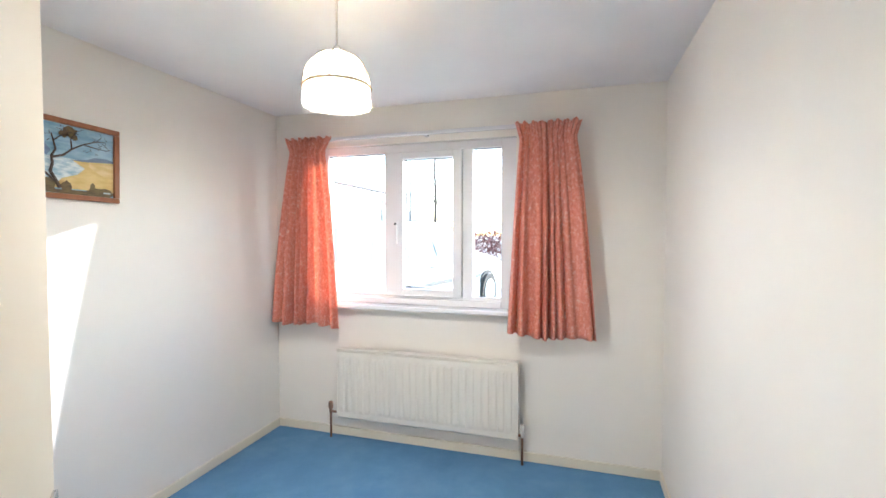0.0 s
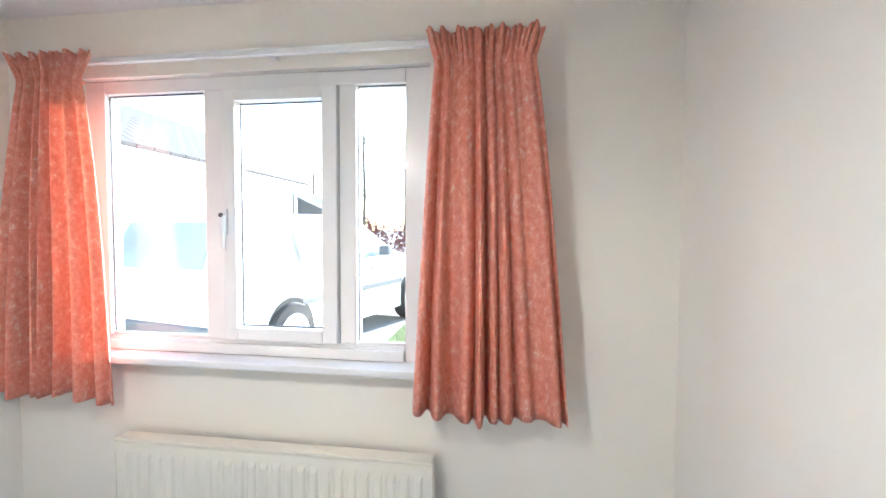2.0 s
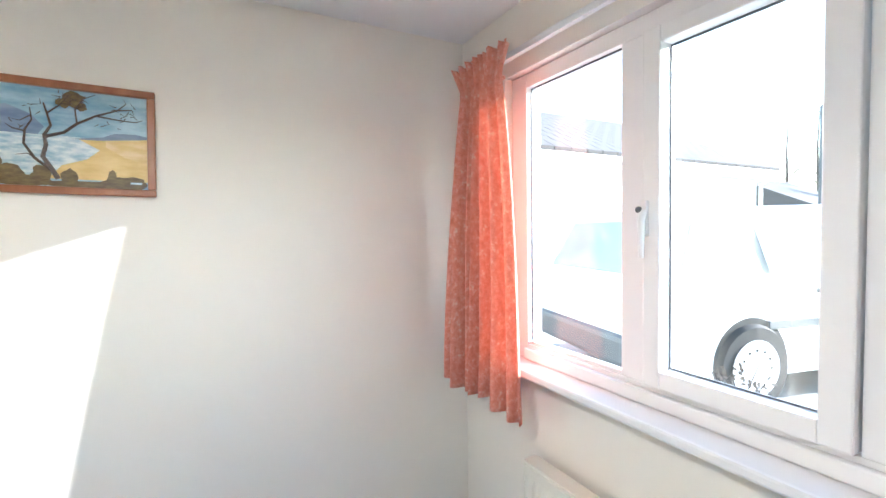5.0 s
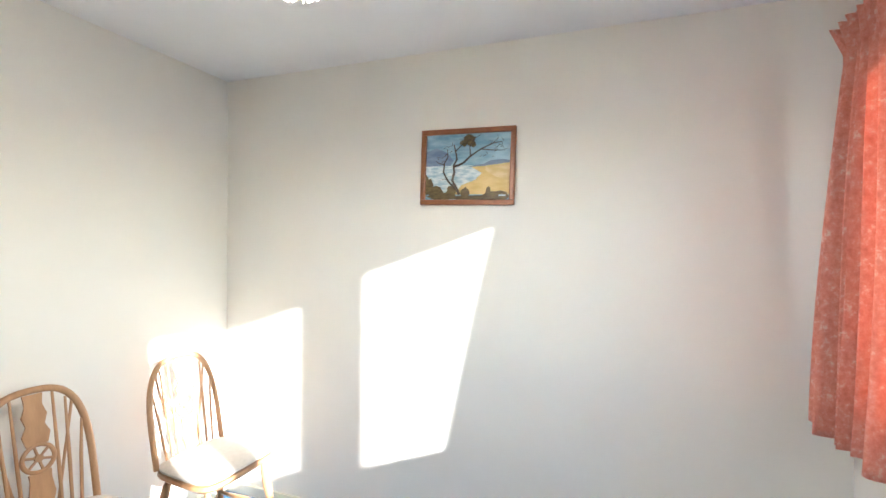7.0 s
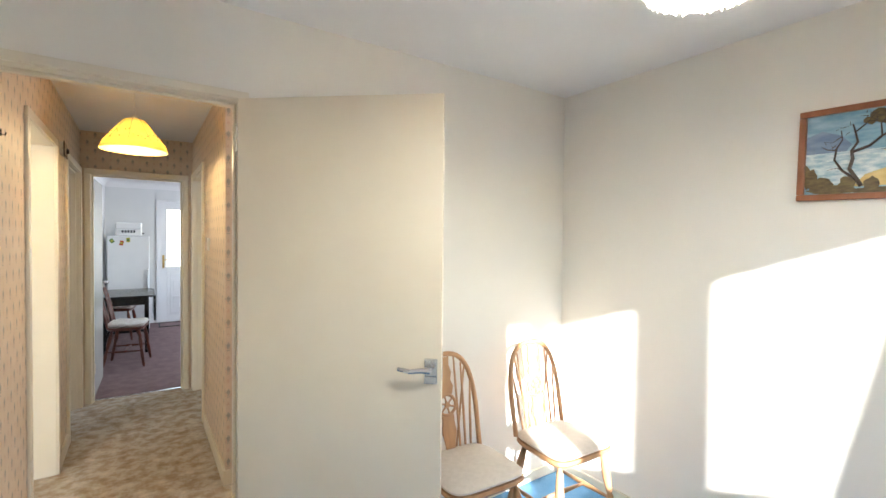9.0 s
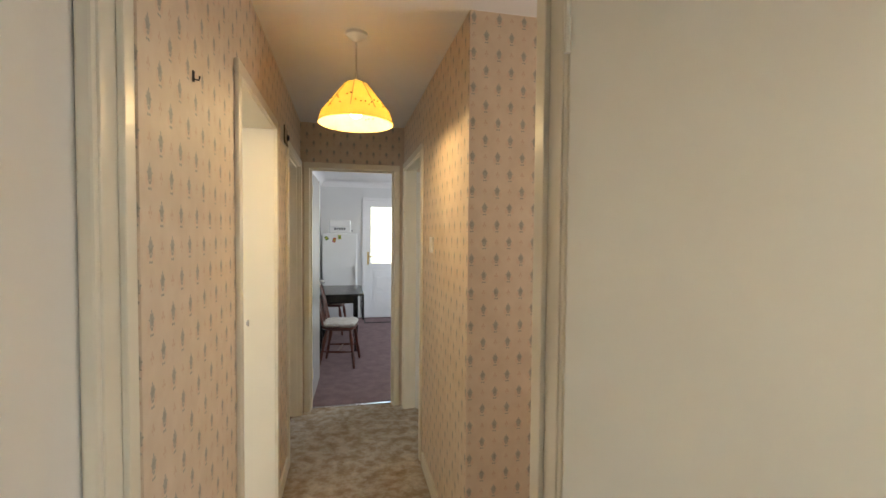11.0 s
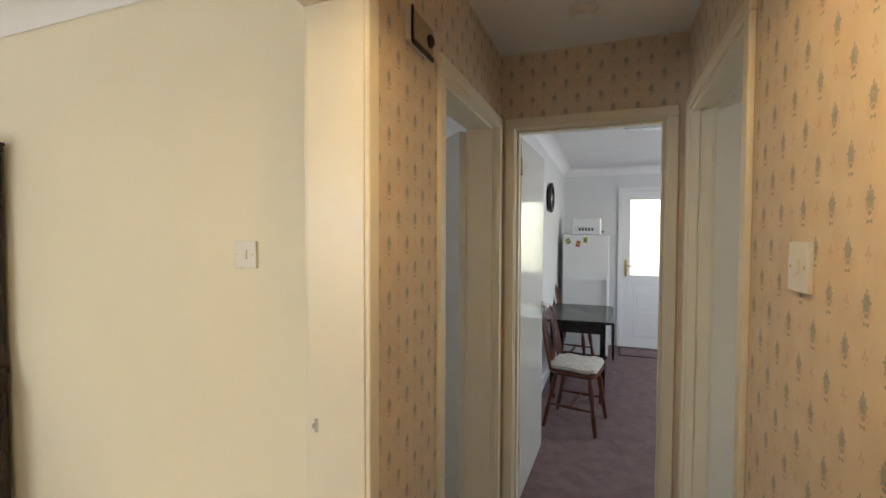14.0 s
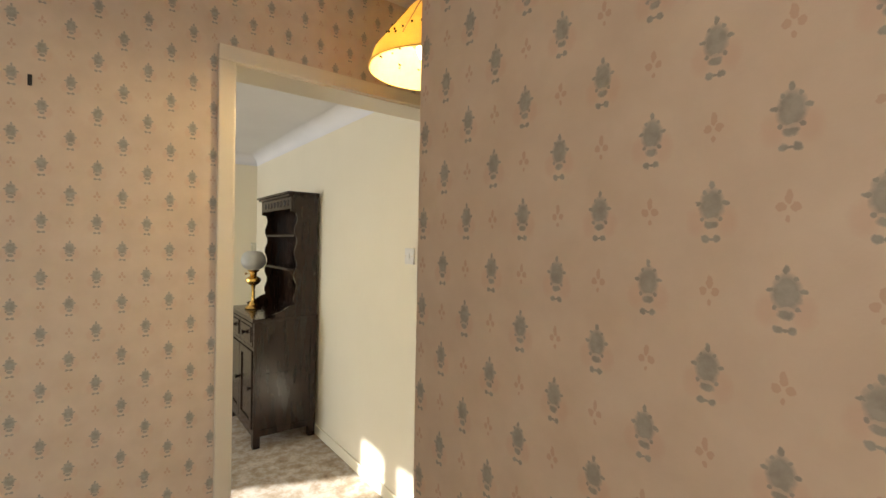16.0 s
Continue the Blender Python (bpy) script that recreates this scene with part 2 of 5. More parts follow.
SHADE = fabric("cream_shade_cloth", ((0.3, (0.62, 0.55, 0.40)), (0.7, (0.70, 0.63, 0.47))), 24, 0.42, (0.95, 0.87, 0.66))
TRIM_BRAID = fabric("braid", ((0.3, (0.34, 0.25, 0.15)), (0.7, (0.46, 0.36, 0.23))), 60, 0.02)
HALL_SHADE = fabric("amber_shade", ((0.3, (0.80, 0.62, 0.24)), (0.7, (0.86, 0.70, 0.32))), 16, 0.36, (1.0, 0.80, 0.34))
BULB = glow("lit_bulb", (1.0, 0.86, 0.62), 4.0)
TYRE = plain("tyre_rubber", (0.02, 0.02, 0.02), 0.8)
CAR_PAINT = gloss_paint("white_car_paint", (0.72, 0.73, 0.74), (0.78, 0.79, 0.80), 0.15)
CAR_GLASS = plain("tinted_car_glass", (0.32, 0.36, 0.38), 0.08)
ALLOY = plain("silver_wheel_paint", (0.62, 0.63, 0.65), 0.3)
BUMPER = plain("grey_bumper", (0.10, 0.11, 0.12), 0.5)
TILE = plain("grey_roof_tile", (0.11, 0.10, 0.095), 0.85)
PAVE = carpet("pale_driveway", ((0.3, (0.34, 0.33, 0.31)), (0.7, (0.46, 0.45, 0.42))), 1.5, 90)
ROAD = carpet("road_asphalt", ((0.3, (0.045, 0.045, 0.048)), (0.7, (0.065, 0.065, 0.068))), 2.0, 120)
GRASS = carpet("lawn_soil", ((0.3, (0.09, 0.13, 0.045)), (0.7, (0.17, 0.21, 0.085))), 2.5, 150)
LEAVES = plain("evergreen_leaf", (0.05, 0.095, 0.03), 0.6)
RED_LEAVES = plain("copper_leaf", (0.17, 0.055, 0.045), 0.6)
BARK = wood("bark", (0.05, 0.04, 0.032), (0.12, 0.10, 0.085), 0.9)
BRICK = plain("red_brick", (0.30, 0.13, 0.085), 0.85)

# ---- mesh helpers ----


def link_mesh(name, bm, mats, smooth=False, parent=None):
    bmesh.ops.recalc_face_normals(bm, faces=bm.faces)
    data = bpy.data.meshes.new(name)
    bm.to_mesh(data)
    bm.free()
    for m in mats if isinstance(mats, (list, tuple)) else [mats]:
        data.materials.append(m)
    if smooth:
        data.shade_smooth()
        data.set_sharp_from_angle(angle=radians(40))
    ob = new(name, data)
    ob.parent = parent
    return ob


def part(name, bm, material, parent, label="", smooth=False):
    ob = link_mesh(name, bm, material, smooth, parent)
    return tagged(ob, label) if label else ob


def thing(name, m, label, category, group=""):
    ob = new(name)
    ob.empty_display_size = 0.1
    ob.matrix_world = m
    return tagged(ob, label, category, group)


def box(x0, x1, y0, y1, z0, z1, bevel=0.0, bm=None):
    out = bm or bmesh.new()
    verts = [out.verts.new((x, y, z)) for z in (z0, z1) for x, y in ((x0, y0), (x1, y0), (x1, y1), (x0, y1))]
    faces = [out.faces.new([verts[i] for i in f]) for f in ((3, 2, 1, 0), (4, 5, 6, 7), (0, 1, 5, 4), (1, 2, 6, 5), (2, 3, 7, 6), (3, 0, 4, 7))]
    if bevel:
        edges = list({e for f in faces for e in f.edges})
        bmesh.ops.bevel(out, geom=edges, offset=bevel, segments=2, affect="EDGES", profile=0.6)
    return out


def lathe(profile, seg=24, at=(0, 0, 0), axis=(0, 0, 1), bm=None, closed=True):
    """A turned form: radii and heights along an axis."""
    out = bm or bmesh.new()
    turn = Vector((0, 0, 1)).rotation_difference(Vector(axis).normalized()).to_matrix()
    rings = []
    for r, z in profile:
        rings.append([out.verts.new(Vector(at) + turn @ Vector((r * math.cos(a), r * math.sin(a), z))) for a in (2 * math.pi * k / seg for k in range(seg))])
    for a, b in zip(rings, rings[1:]):
        for k in range(seg):
            out.faces.new((a[k], a[(k + 1) % seg], b[(k + 1) % seg], b[k]))
    if closed:
        out.faces.new(rings[0][::-1])
        out.faces.new(rings[-1])
    return out


def tube(points, radius, seg=8, bm=None, closed=False):
    """A round bar along points; radius a number or one for each point."""
    out = bm or bmesh.new()
    pts = [Vector(p) for p in points]
    radii = radius if isinstance(radius, (list, tuple)) else [radius] * len(pts)
    rings, side = [], None
    for k, p in enumerate(pts):
        ahead = (pts[min(k + 1, len(pts) - 1)] - pts[max(k - 1, 0)]).normalized()
        if side is None:
            side = ahead.orthogonal().normalized()
        side = (side - ahead * side.dot(ahead)).normalized()
        up = ahead.cross(side)
        rings.append([out.verts.new(p + radii[k] * (math.cos(a) * side + math.sin(a) * up)) for a in (2 * math.pi * j / seg for j in range(seg))])
    for a, b in zip(rings, rings[1:]):
        for j in range(seg):
            out.faces.new((a[j], a[(j + 1) % seg], b[(j + 1) % seg], b[j]))
    out.faces.new(rings[0][::-1])
    out.faces.new(rings[-1])
    return out


def slab(outline, thick, m, bm=None, bevel=0.0):
    """A flat board with an outline in its own x and z, thick along y, placed by m."""
    out = bm or bmesh.new()
    front = [out.verts.new(m @ Vector((x, 0, z))) for x, z in outline]
    back = [out.verts.new(m @ Vector((x, thick, z))) for x, z in outline]
    n = len(outline)
    faces = [out.faces.new(front), out.faces.new(back[::-1])]
    for k in range(n):
        faces.append(out.faces.new((front[k], back[k], back[(k + 1) % n], front[(k + 1) % n])))
    if bevel:
        edges = list({e for f in faces[:2] for e in f.edges})
        bmesh.ops.bevel(out, geom=edges, offset=bevel, segments=2, affect="EDGES")
    return out


def moved(bm, m):
    bmesh.ops.transform(bm, matrix=m, verts=bm.verts)
    return bm


# ---- structure: walls, floors, ceilings ----
CEIL = 2.35


def wall(name, x0, x1, y0, y1, faces, holes=(), z0=0.0, z1=CEIL, label=""):
    """A wall with openings through it. faces: materials for -x, +x, -y, +y; holes: (from, to, bottom, top) along its length."""
    bm = bmesh.new()
    along_x = (x1 - x0) > (y1 - y0)
    start, end = (x0, x1) if along_x else (y0, y1)
    cuts = sorted({start, end, *[h[0] for h in holes], *[h[1] for h in holes]})

    def block(a, b, za, zb):
        if zb - za < 1e-4:
            return
        box(*((a, b, y0, y1) if along_x else (x0, x1, a, b)), za, zb, bm=bm)

    for a, b in zip(cuts, cuts[1:]):
        inside = [h for h in holes if h[0] <= a + 1e-6 and h[1] >= b - 1e-6]
        if inside:
            block(a, b, z0, inside[0][2])
            block(a, b, inside[0][3], z1)
        else:
            block(a, b, z0, z1)
    mats = list(dict.fromkeys(faces))
    bm.normal_update()
    for f in bm.faces:
        n = f.normal
        k = (0 if n.x < 0 else 1) if abs(n.x) > 0.5 else (2 if n.y < 0 else 3) if abs(n.y) > 0.5 else 3
        f.material_index = mats.index(faces[k])
    ob = link_mesh(name, bm, mats)
    return tagged(ob, label, "wall", kind="structure")


def floor(name, x0, x1, y0, y1, mat, label):
    return tagged(link_mesh(name, box(x0, x1, y0, y1, -0.1, 0.0), mat), label, "floor", kind="structure")


def ceiling(name, x0, x1, y0, y1, mat=WHITE_CEIL, label="smooth white painted ceiling"):
    return tagged(link_mesh(name, box(x0, x1, y0, y1, CEIL, CEIL + 0.12), mat), label, "ceiling", kind="structure")


HX0, HX1 = 1.80, 2.635
wall("wall_north", -0.12, 2.70, 3.0, 3.12, (CREAM, CREAM, CREAM, RENDER), [(0.33, 1.80, 0.968, 2.09)], label="cream painted bedroom wall with the window")
wall("wall_west", -0.12, 0.0, 0.0, 3.0, (RENDER, CREAM, CREAM, CREAM), label="plain cream painted bedroom wall with sun patches")
wall("wall_south", -0.12, 2.67, 0.0, 0.11, (CREAM, CREAM, PAPER, CREAM), [(1.86, 2.668, 0.0, 2.013)], label="wall between bedroom and hall, papered on the hall side")
wall("wall_east", 2.67, 2.78, 0.0, 3.0, (CREAM, LOUNGE, PAPER, CREAM), label="plain cream painted bedroom wall")
wall("wall_hall_east", HX1, 2.78, -2.855, 0.0, (PAPER, LOUNGE, PAPER, PAPER), [(-1.533, -0.710, 0.0, 2.012), (-2.798, -1.982, 0.0, 2.008)], label="pink flowered wallpaper on the hall wall")
wall("wall_hall_west", 1.72, HX0, -2.855, -0.836, (COOL, PAPER, PAPER, PAPER), [(-2.788, -1.912, 0.0, 2.013)], label="pink flowered wallpaper on the hall wall")
wall("wall_hall_jog", 0.3, 1.72, -0.936, -0.836, (PAPER, PAPER, COOL, PAPER), label="pink flowered wallpaper beside the entrance lobby")
# unseen wall; its opening is added to hold side_room_fill's lamp
wall("wall_side_room", 0.2, 0.3, -2.855, -0.886, (RENDER, COOL, COOL, COOL), [(-2.4, -1.6, 1.1, 1.95)], label="pale painted side room wall, unseen, with an added light opening")
# the lobby's end is unseen; this solid wall is added to close it
wall("wall_lobby", 0.2, 0.3, -0.886, 0.0, (RENDER, PAPER, PAPER, PAPER), label="added papered wall closing the unseen end of the lobby")
wall("wall_hall_end", -0.6, 2.79, -2.99, -2.855, (COOL, COOL, COOL, PAPER), [(1.857, 2.588, 0.0, 2.010)], label="papered hall end wall with the kitchen door")
wall("wall_lounge_south", 2.78, 6.3, -1.82, -1.72, (LOUNGE, LOUNGE, COOL, LOUNGE), label="cream painted lounge wall behind the dresser")
wall("wall_lounge_east", 6.19, 6.3, -1.72, 3.0, (LOUNGE, RENDER, LOUNGE, LOUNGE), label="cream painted lounge wall")
wall("wall_lounge_north", 2.70, 6.3, 3.0, 3.12, (LOUNGE, LOUNGE, LOUNGE, RENDER), [(4.85, 5.75, 0.95, 2.03)], label="cream painted lounge wall with the window")
wall("wall_kitchen_east", 2.69, 2.79, -6.9, -2.99, (COOL, COOL, COOL, COOL), label="pale painted kitchen wall with a clock")
wall("wall_kitchen_south", -0.6, 5.6, -7.0, -6.9, (COOL, COOL, RENDER, COOL), [(1.17, 2.0, 0.0, 2.08)], label="pale painted kitchen wall with the back door")
wall("wall_kitchen_west", -0.6, -0.5, -6.9, -2.99, (RENDER, COOL, COOL, COOL), [(-5.75, -4.25, 0.95, 2.05)], label="pale painted kitchen wall, unseen, with an added window")
wall("wall_far_room_south", 2.79, 5.5, -6.05, -5.95, (COOL, COOL, RENDER, COOL), [(4.35, 5.25, 0.95, 2.0)], label="pale wall of the far bedroom with its window")
wall("wall_far_room_east", 5.5, 5.6, -6.9, -1.82, (COOL, RENDER, COOL, COOL), label="pale wall of the far bedroom")

floor("floor_bedroom", -0.06, 2.70, 0.055, 3.06, BLUE, "blue fitted bedroom carpet with faint wear")
floor("floor_hall", 0.25, 2.70, -2.92, 0.055, BEIGE, "mottled beige and brown sculpted hall carpet")
floor("floor_lounge", 2.70, 6.25, -1.77, 3.06, BEIGE, "mottled beige lounge carpet lit by the sun")
floor("floor_kitchen", -0.55, 2.74, -6.95, -2.92, PURPLE, "dark plum kitchen carpet")
floor("floor_far_room", 2.74, 5.55, -6.0, -1.77, BEIGE, "mottled beige carpet of the far bedroom")
ceiling("ceiling_bedroom", -0.12, 2.70, 0.055, 3.12)
ceiling("ceiling_hall", 0.2, 2.70, -2.92, 0.055)
ceiling("ceiling_lounge", 2.70, 6.3, -1.77, 3.12)
ceiling("ceiling_kitchen", -0.6, 2.74, -7.0, -2.92)
ceiling("ceiling_far_room", 2.74, 5.6, -7.0, -1.77)


def baseboard(x0, x1, y0, y1, h=0.06, mat=TRIM, label="low cream gloss skirting board"):
    bm = box(x0, x1, y0, y1, 0.0, h, 0.004)
    return tagged(link_mesh("baseboard", bm, mat), label, "baseboard", kind="structure")


for seg in ((0.0, 0.014, 0.124, 2.986), (2.656, 2.67, 0.13, 2.986), (0.0, 2.67, 2.986, 3.0), (0.0, 1.80, 0.11, 0.124)):
    baseboard(*seg)
for seg in ((1.80, 1.814, -1.83, -0.836), (0.3, 1.814, -0.836, -0.822), (2.621, 2.635, -1.94, -1.56), (2.621, 2.635, -0.66, -0.02), (0.3, 1.80, -0.014, 0.0)):
    baseboard(*seg, h=0.09)
for seg in ((2.78, 6.176, -1.72, -1.706), (6.176, 6.19, -1.72, 3.0)):
    baseboard(*seg, h=0.07, mat=LOUNGE, label="cream painted lounge skirting board")
for seg in ((2.676, 2.69, -6.9, -3.0), (2.04, 2.676, -6.9, -6.886)):
    baseboard(*seg, h=0.09, mat=UPVC, label="white kitchen skirting board")


def coving(x0, y0, x1, y1, nx, ny, mat):
    """A curved plaster cove between wall and ceiling; (nx, ny) points into the room."""
    bm = bmesh.new()
    prof = [(0.0, 0.0)] + [(0.1 * (1 - math.cos(a)) + 0.004, -0.1 * (1 - math.sin(a)) - 0.004) for a in (math.pi / 2 * k / 7 for k in range(8))][::-1]
    rings = [[bm.verts.new((x + nx * d, y + ny * d, CEIL + z)) for d, z in prof] for x, y in ((x0, y0), (x1, y1))]
    k = len(prof)
    for j in range(k):
        bm.faces.new((rings[0][j], rings[0][(j + 1) % k], rings[1][(j + 1) % k], rings[1][j]))
    for r in rings:
        bm.faces.new(r)
    return tagged(link_mesh("trim_coving", bm, mat, True), "white curved plaster coving below the ceiling", "coving", kind="structure")


coving(2.78, -1.72, 6.19, -1.72, 0, 1, WHITE_CEIL)
coving(6.19, -1.72, 6.19, 3.0, -1, 0, WHITE_CEIL)
coving(2.69, -6.9, 2.69, -2.99, -1, 0, WHITE_CEIL)
coving(-0.5, -6.9, 2.69, -6.9, 0, 1, WHITE_CEIL)
coving(2.79, -5.95, 5.5, -5.95, 0, 1, WHITE_CEIL)


# ---- door frames and doors ----
def door_frame(name, label, axis, w0, w1, a0, a1, top, arch=0.06, sides=(True, True), stop=0.0, mat=TRIM):
    """Lining and architraves of an opening. axis: the wall runs along 'x' or 'y'; w0, w1: the wall's two faces; a0, a1: the clear opening."""
    frame_ob = thing(name, pose(0, 0, 0), label, "door frame")
    frame_ob["kind"] = "structure"

    def bx(u0, u1, v0, v1, z0, z1, bev=0.003):
        return box(u0, u1, v0, v1, z0, z1, bev) if axis == "x" else box(v0, v1, u0, u1, z0, z1, bev)

    lin = 0.028
    part("jamb", bx(a0 - lin, a0, w0 - 0.004, w1 + 0.004, 0, top + lin), mat, frame_ob)
    part("jamb", bx(a1, a1 + lin, w0 - 0.004, w1 + 0.004, 0, top + lin), mat, frame_ob)
    part("head", bx(a0, a1, w0 - 0.004, w1 + 0.004, top, top + lin), mat, frame_ob)
    if stop:
        for u0, u1 in ((a0, a0 + 0.012), (a1 - 0.012, a1)):
            part("door_stop", bx(u0, u1, stop, stop + 0.035, 0, top), mat, frame_ob)
        part("door_stop", bx(a0 + 0.012, a1 - 0.012, stop, stop + 0.035, top - 0.012, top), mat, frame_ob)
    for use, v0, v1 in ((sides[0], w0 - 0.016, w0), (sides[1], w1, w1 + 0.016)):
        if use:
            lo, hi = a0 - arch, a1 + arch
            if use == "short":
                hi = a1 + 0.028
            if use == "short_hall":
                hi = a1 - 0.006
            part("architrave", bx(lo, a0 - 0.004, v0, v1, 0, top + 0.004, 0.005), mat, frame_ob)
            if hi > a1:
                part("architrave", bx(a1 + 0.004, hi, v0, v1, 0, top + 0.004, 0.005), mat, frame_ob)
            part("architrave", bx(lo, hi, v0, v1, top + 0.004, top + arch, 0.005), mat, frame_ob)
    return frame_ob


door_frame("door_frame_1", "cream gloss frame of the bedroom doorway", "x", 0.0, 0.11, 1.888, 2.64, 1.985, 0.036, ("short_hall", "short"), 0.03)
door_frame("door_frame_2", "cream gloss frame of the lounge doorway", "y", HX1, 2.78, -1.505, -0.738, 1.984, 0.05, (True, True), 0.0)
door_frame("door_frame_3", "cream gloss frame of the far bedroom doorway", "y", HX1, 2.78, -2.77, -2.01, 1.98, 0.052, (True, True), 2.655)
door_frame("door_frame_4", "cream gloss frame of the side room doorway", "y", 1.72, HX0, -2.76, -1.94, 1.985, 0.052, (True, True), 1.77)
door_frame("door_frame_5", "cream gloss frame of the kitchen doorway", "x", -2.99, -2.855, 1.885, 2.56, 1.982, 0.05, (True, True), -2.92)


def lever_handle(parent, x, z, side, mat=CHROME):
    """A lever on a square plate; side: +1 or -1 along the leaf's y."""
    y = 0.0 if side < 0 else 0.038
    hd = part("door_handle", box(x - 0.024, x + 0.024, *sorted((y, y + side * 0.008)), z - 0.03, z + 0.035, 0.003), mat, parent, "satin metal lever handle on a plate")
    part("spindle", lathe([(0.011, 0), (0.011, 0.035), (0.014, 0.05)], 12, (x, y, z), (0, side, 0)), mat, hd, smooth=True)
    part("lever", tube([(x, y + side * 0.045, z), (x - 0.03, y + side * 0.05, z + 0.002), (x - 0.07, y + side * 0.047, z - 0.004), (x - 0.115, y + side * 0.046, z + 0.004)], [0.012, 0.010, 0.009, 0.007], 10), mat, hd, smooth=True)
    part("snib", box(x - 0.024, x + 0.024, *sorted((y, y + side * 0.010)), z - 0.056, z - 0.031, 0.002), CHROME, hd)


def door_leaf(name, hinge, end, height, mat, label, sides=(-1, 1), handle_z=1.0):
    """A flush leaf from its hinge to its free edge, seen from above."""
    d = Vector((end[0] - hinge[0], end[1] - hinge[1], 0))
    ob = thing(name, Matrix.Translation((hinge[0], hinge[1], 0.0)) @ Matrix.Rotation(math.atan2(d.y, d.x), 4, "Z"), label, "door")
    ob["kind"] = "structure"
    part("leaf", box(0, d.length, 0, 0.038, 0.006, height, 0.002), mat, ob)
    for s in sides:
        lever_handle(ob, d.length - 0.038, handle_z - 0.015, s)
    for z in (0.22, height - 0.2):
        part("hinge", tube([(-0.004, -0.004, z), (-0.004, -0.004, z + 0.09)], 0.006, 8), TRIM, ob)
    part("latch_plate", box(d.length, d.length + 0.0015, 0.008, 0.030, handle_z - 0.06, handle_z + 0.06), CHROME, ob)
    return ob


door_leaf("door_1", (1.900, 0.165), (1.302, 0.676), 1.98, LEAF, "flush cream bedroom door standing half open with a metal lever")
door_leaf("door_3", (2.79, -2.765), (3.282, -3.322), 1.97, WHITE_LEAF, "flush glossy white door opened into the far bedroom")
door_leaf("door_4", (1.71, -2.755), (1.36, -2.07), 1.97, WHITE_LEAF, "flush pale door standing ajar in the side room")
door_leaf("door_5", (2.557, -3.0), (2.535, -3.71), 1.972, WHITE_LEAF, "flush glossy white kitchen door opened against the wall")


# ---- windows ----
def pane_frame(parent, name, x0, x1, z0, z1, w, y0, y1, mat=UPVC, hole=None):
    """A rectangular frame of four bars round a clear opening."""
    hx0, hx1, hz0, hz1 = hole or (x0 + w, x1 - w, z0 + w, z1 - w)
    for b in ((x0, hx0, z0, z1), (hx1, x1, z0, z1), (hx0, hx1, z0, hz0), (hx0, hx1, hz1, z1)):
        part(name, box(b[0], b[1], y0, y1, b[2], b[3], 0.004), mat, parent)


def glass_pane(parent, x0, x1, z0, z1, y, mat=GLASS):
    ob = part("pane", box(x0, x1, y, y + 0.006, z0, z1), mat, parent, "clear window glass")
    ob.visible_shadow = False
    gasket = bmesh.new()
    for b in ((x0 - 0.001, x0 + 0.004, z0, z1), (x1 - 0.004, x1 + 0.001, z0, z1), (x0 + 0.004, x1 - 0.004, z1 - 0.006, z1 + 0.001), (x0 + 0.004, x1 - 0.004, z0 - 0.001, z0 + 0.005)):
        box(b[0], b[1], y - 0.003, y, b[2], b[3], bm=gasket)
    part("gasket", gasket, BUMPER, parent, "thin grey rubber glazing gasket")
    return ob


win = thing("window_1", pose(0, 0, 0), "white plastic three-light window with a side-hung middle casement", "window")
win["kind"] = "structure"
pane_frame(win, "window_frame", 0.33, 1.80, 0.972, 2.088, 0.05, 3.035, 3.105, hole=(0.422, 1.70, 1.03, 2.034))
part("mullion", box(0.872, 0.958, 3.033, 3.105, 1.03, 2.034, 0.005), UPVC, win)
part("mullion", box(1.440, 1.508, 3.033, 3.105, 1.03, 2.034, 0.005), UPVC, win)
sash = part("casement", box(0.962, 1.016, 3.012, 3.08, 1.034, 2.030, 0.005), UPVC, win, "opening casement of the window")
for b in ((1.376, 1.436, 1.034, 2.030), (1.016, 1.376, 1.034, 1.085), (1.016, 1.376, 1.983, 2.030)):
    part("sash_rail", box(b[0], b[1], 3.012, 3.08, b[2], b[3], 0.005), UPVC, sash)
part("window_handle", tube([(0.975, 3.0, 1.53), (0.978, 2.985, 1.50), (0.982, 2.982, 1.40)], [0.012, 0.011, 0.007], 10), UPVC, sash, "white window handle with a key lock", True)
part("key_lock", lathe([(0.009, 0), (0.009, 0.006)], 12, (0.968, 2.992, 1.535), (0, -1, 0)), BUMPER, sash)
part("handle_plate", box(0.962, 0.984, 3.0, 3.012, 1.46, 1.56, 0.003), UPVC, sash)
for b in ((0.422, 0.872, 1.03, 2.034), (1.016, 1.376, 1.085, 1.983), (1.508, 1.70, 1.03, 2.034)):
    glass_pane(win, *b, 3.06)
for b in ((0.422, 0.872), (1.508, 1.70)):
    part("glazing_bead", box(b[0], b[1], 3.045, 3.058, 1.03, 1.042, 0.003), UPVC, win)
part("window_sill", box(0.24, 1.89, 2.915, 3.04, 0.945, 0.974, 0.008), UPVC, win, "white painted window board")
part("frame_step", box(0.42, 1.70, 3.012, 3.034, 0.975, 1.018, 0.006), UPVC, win)

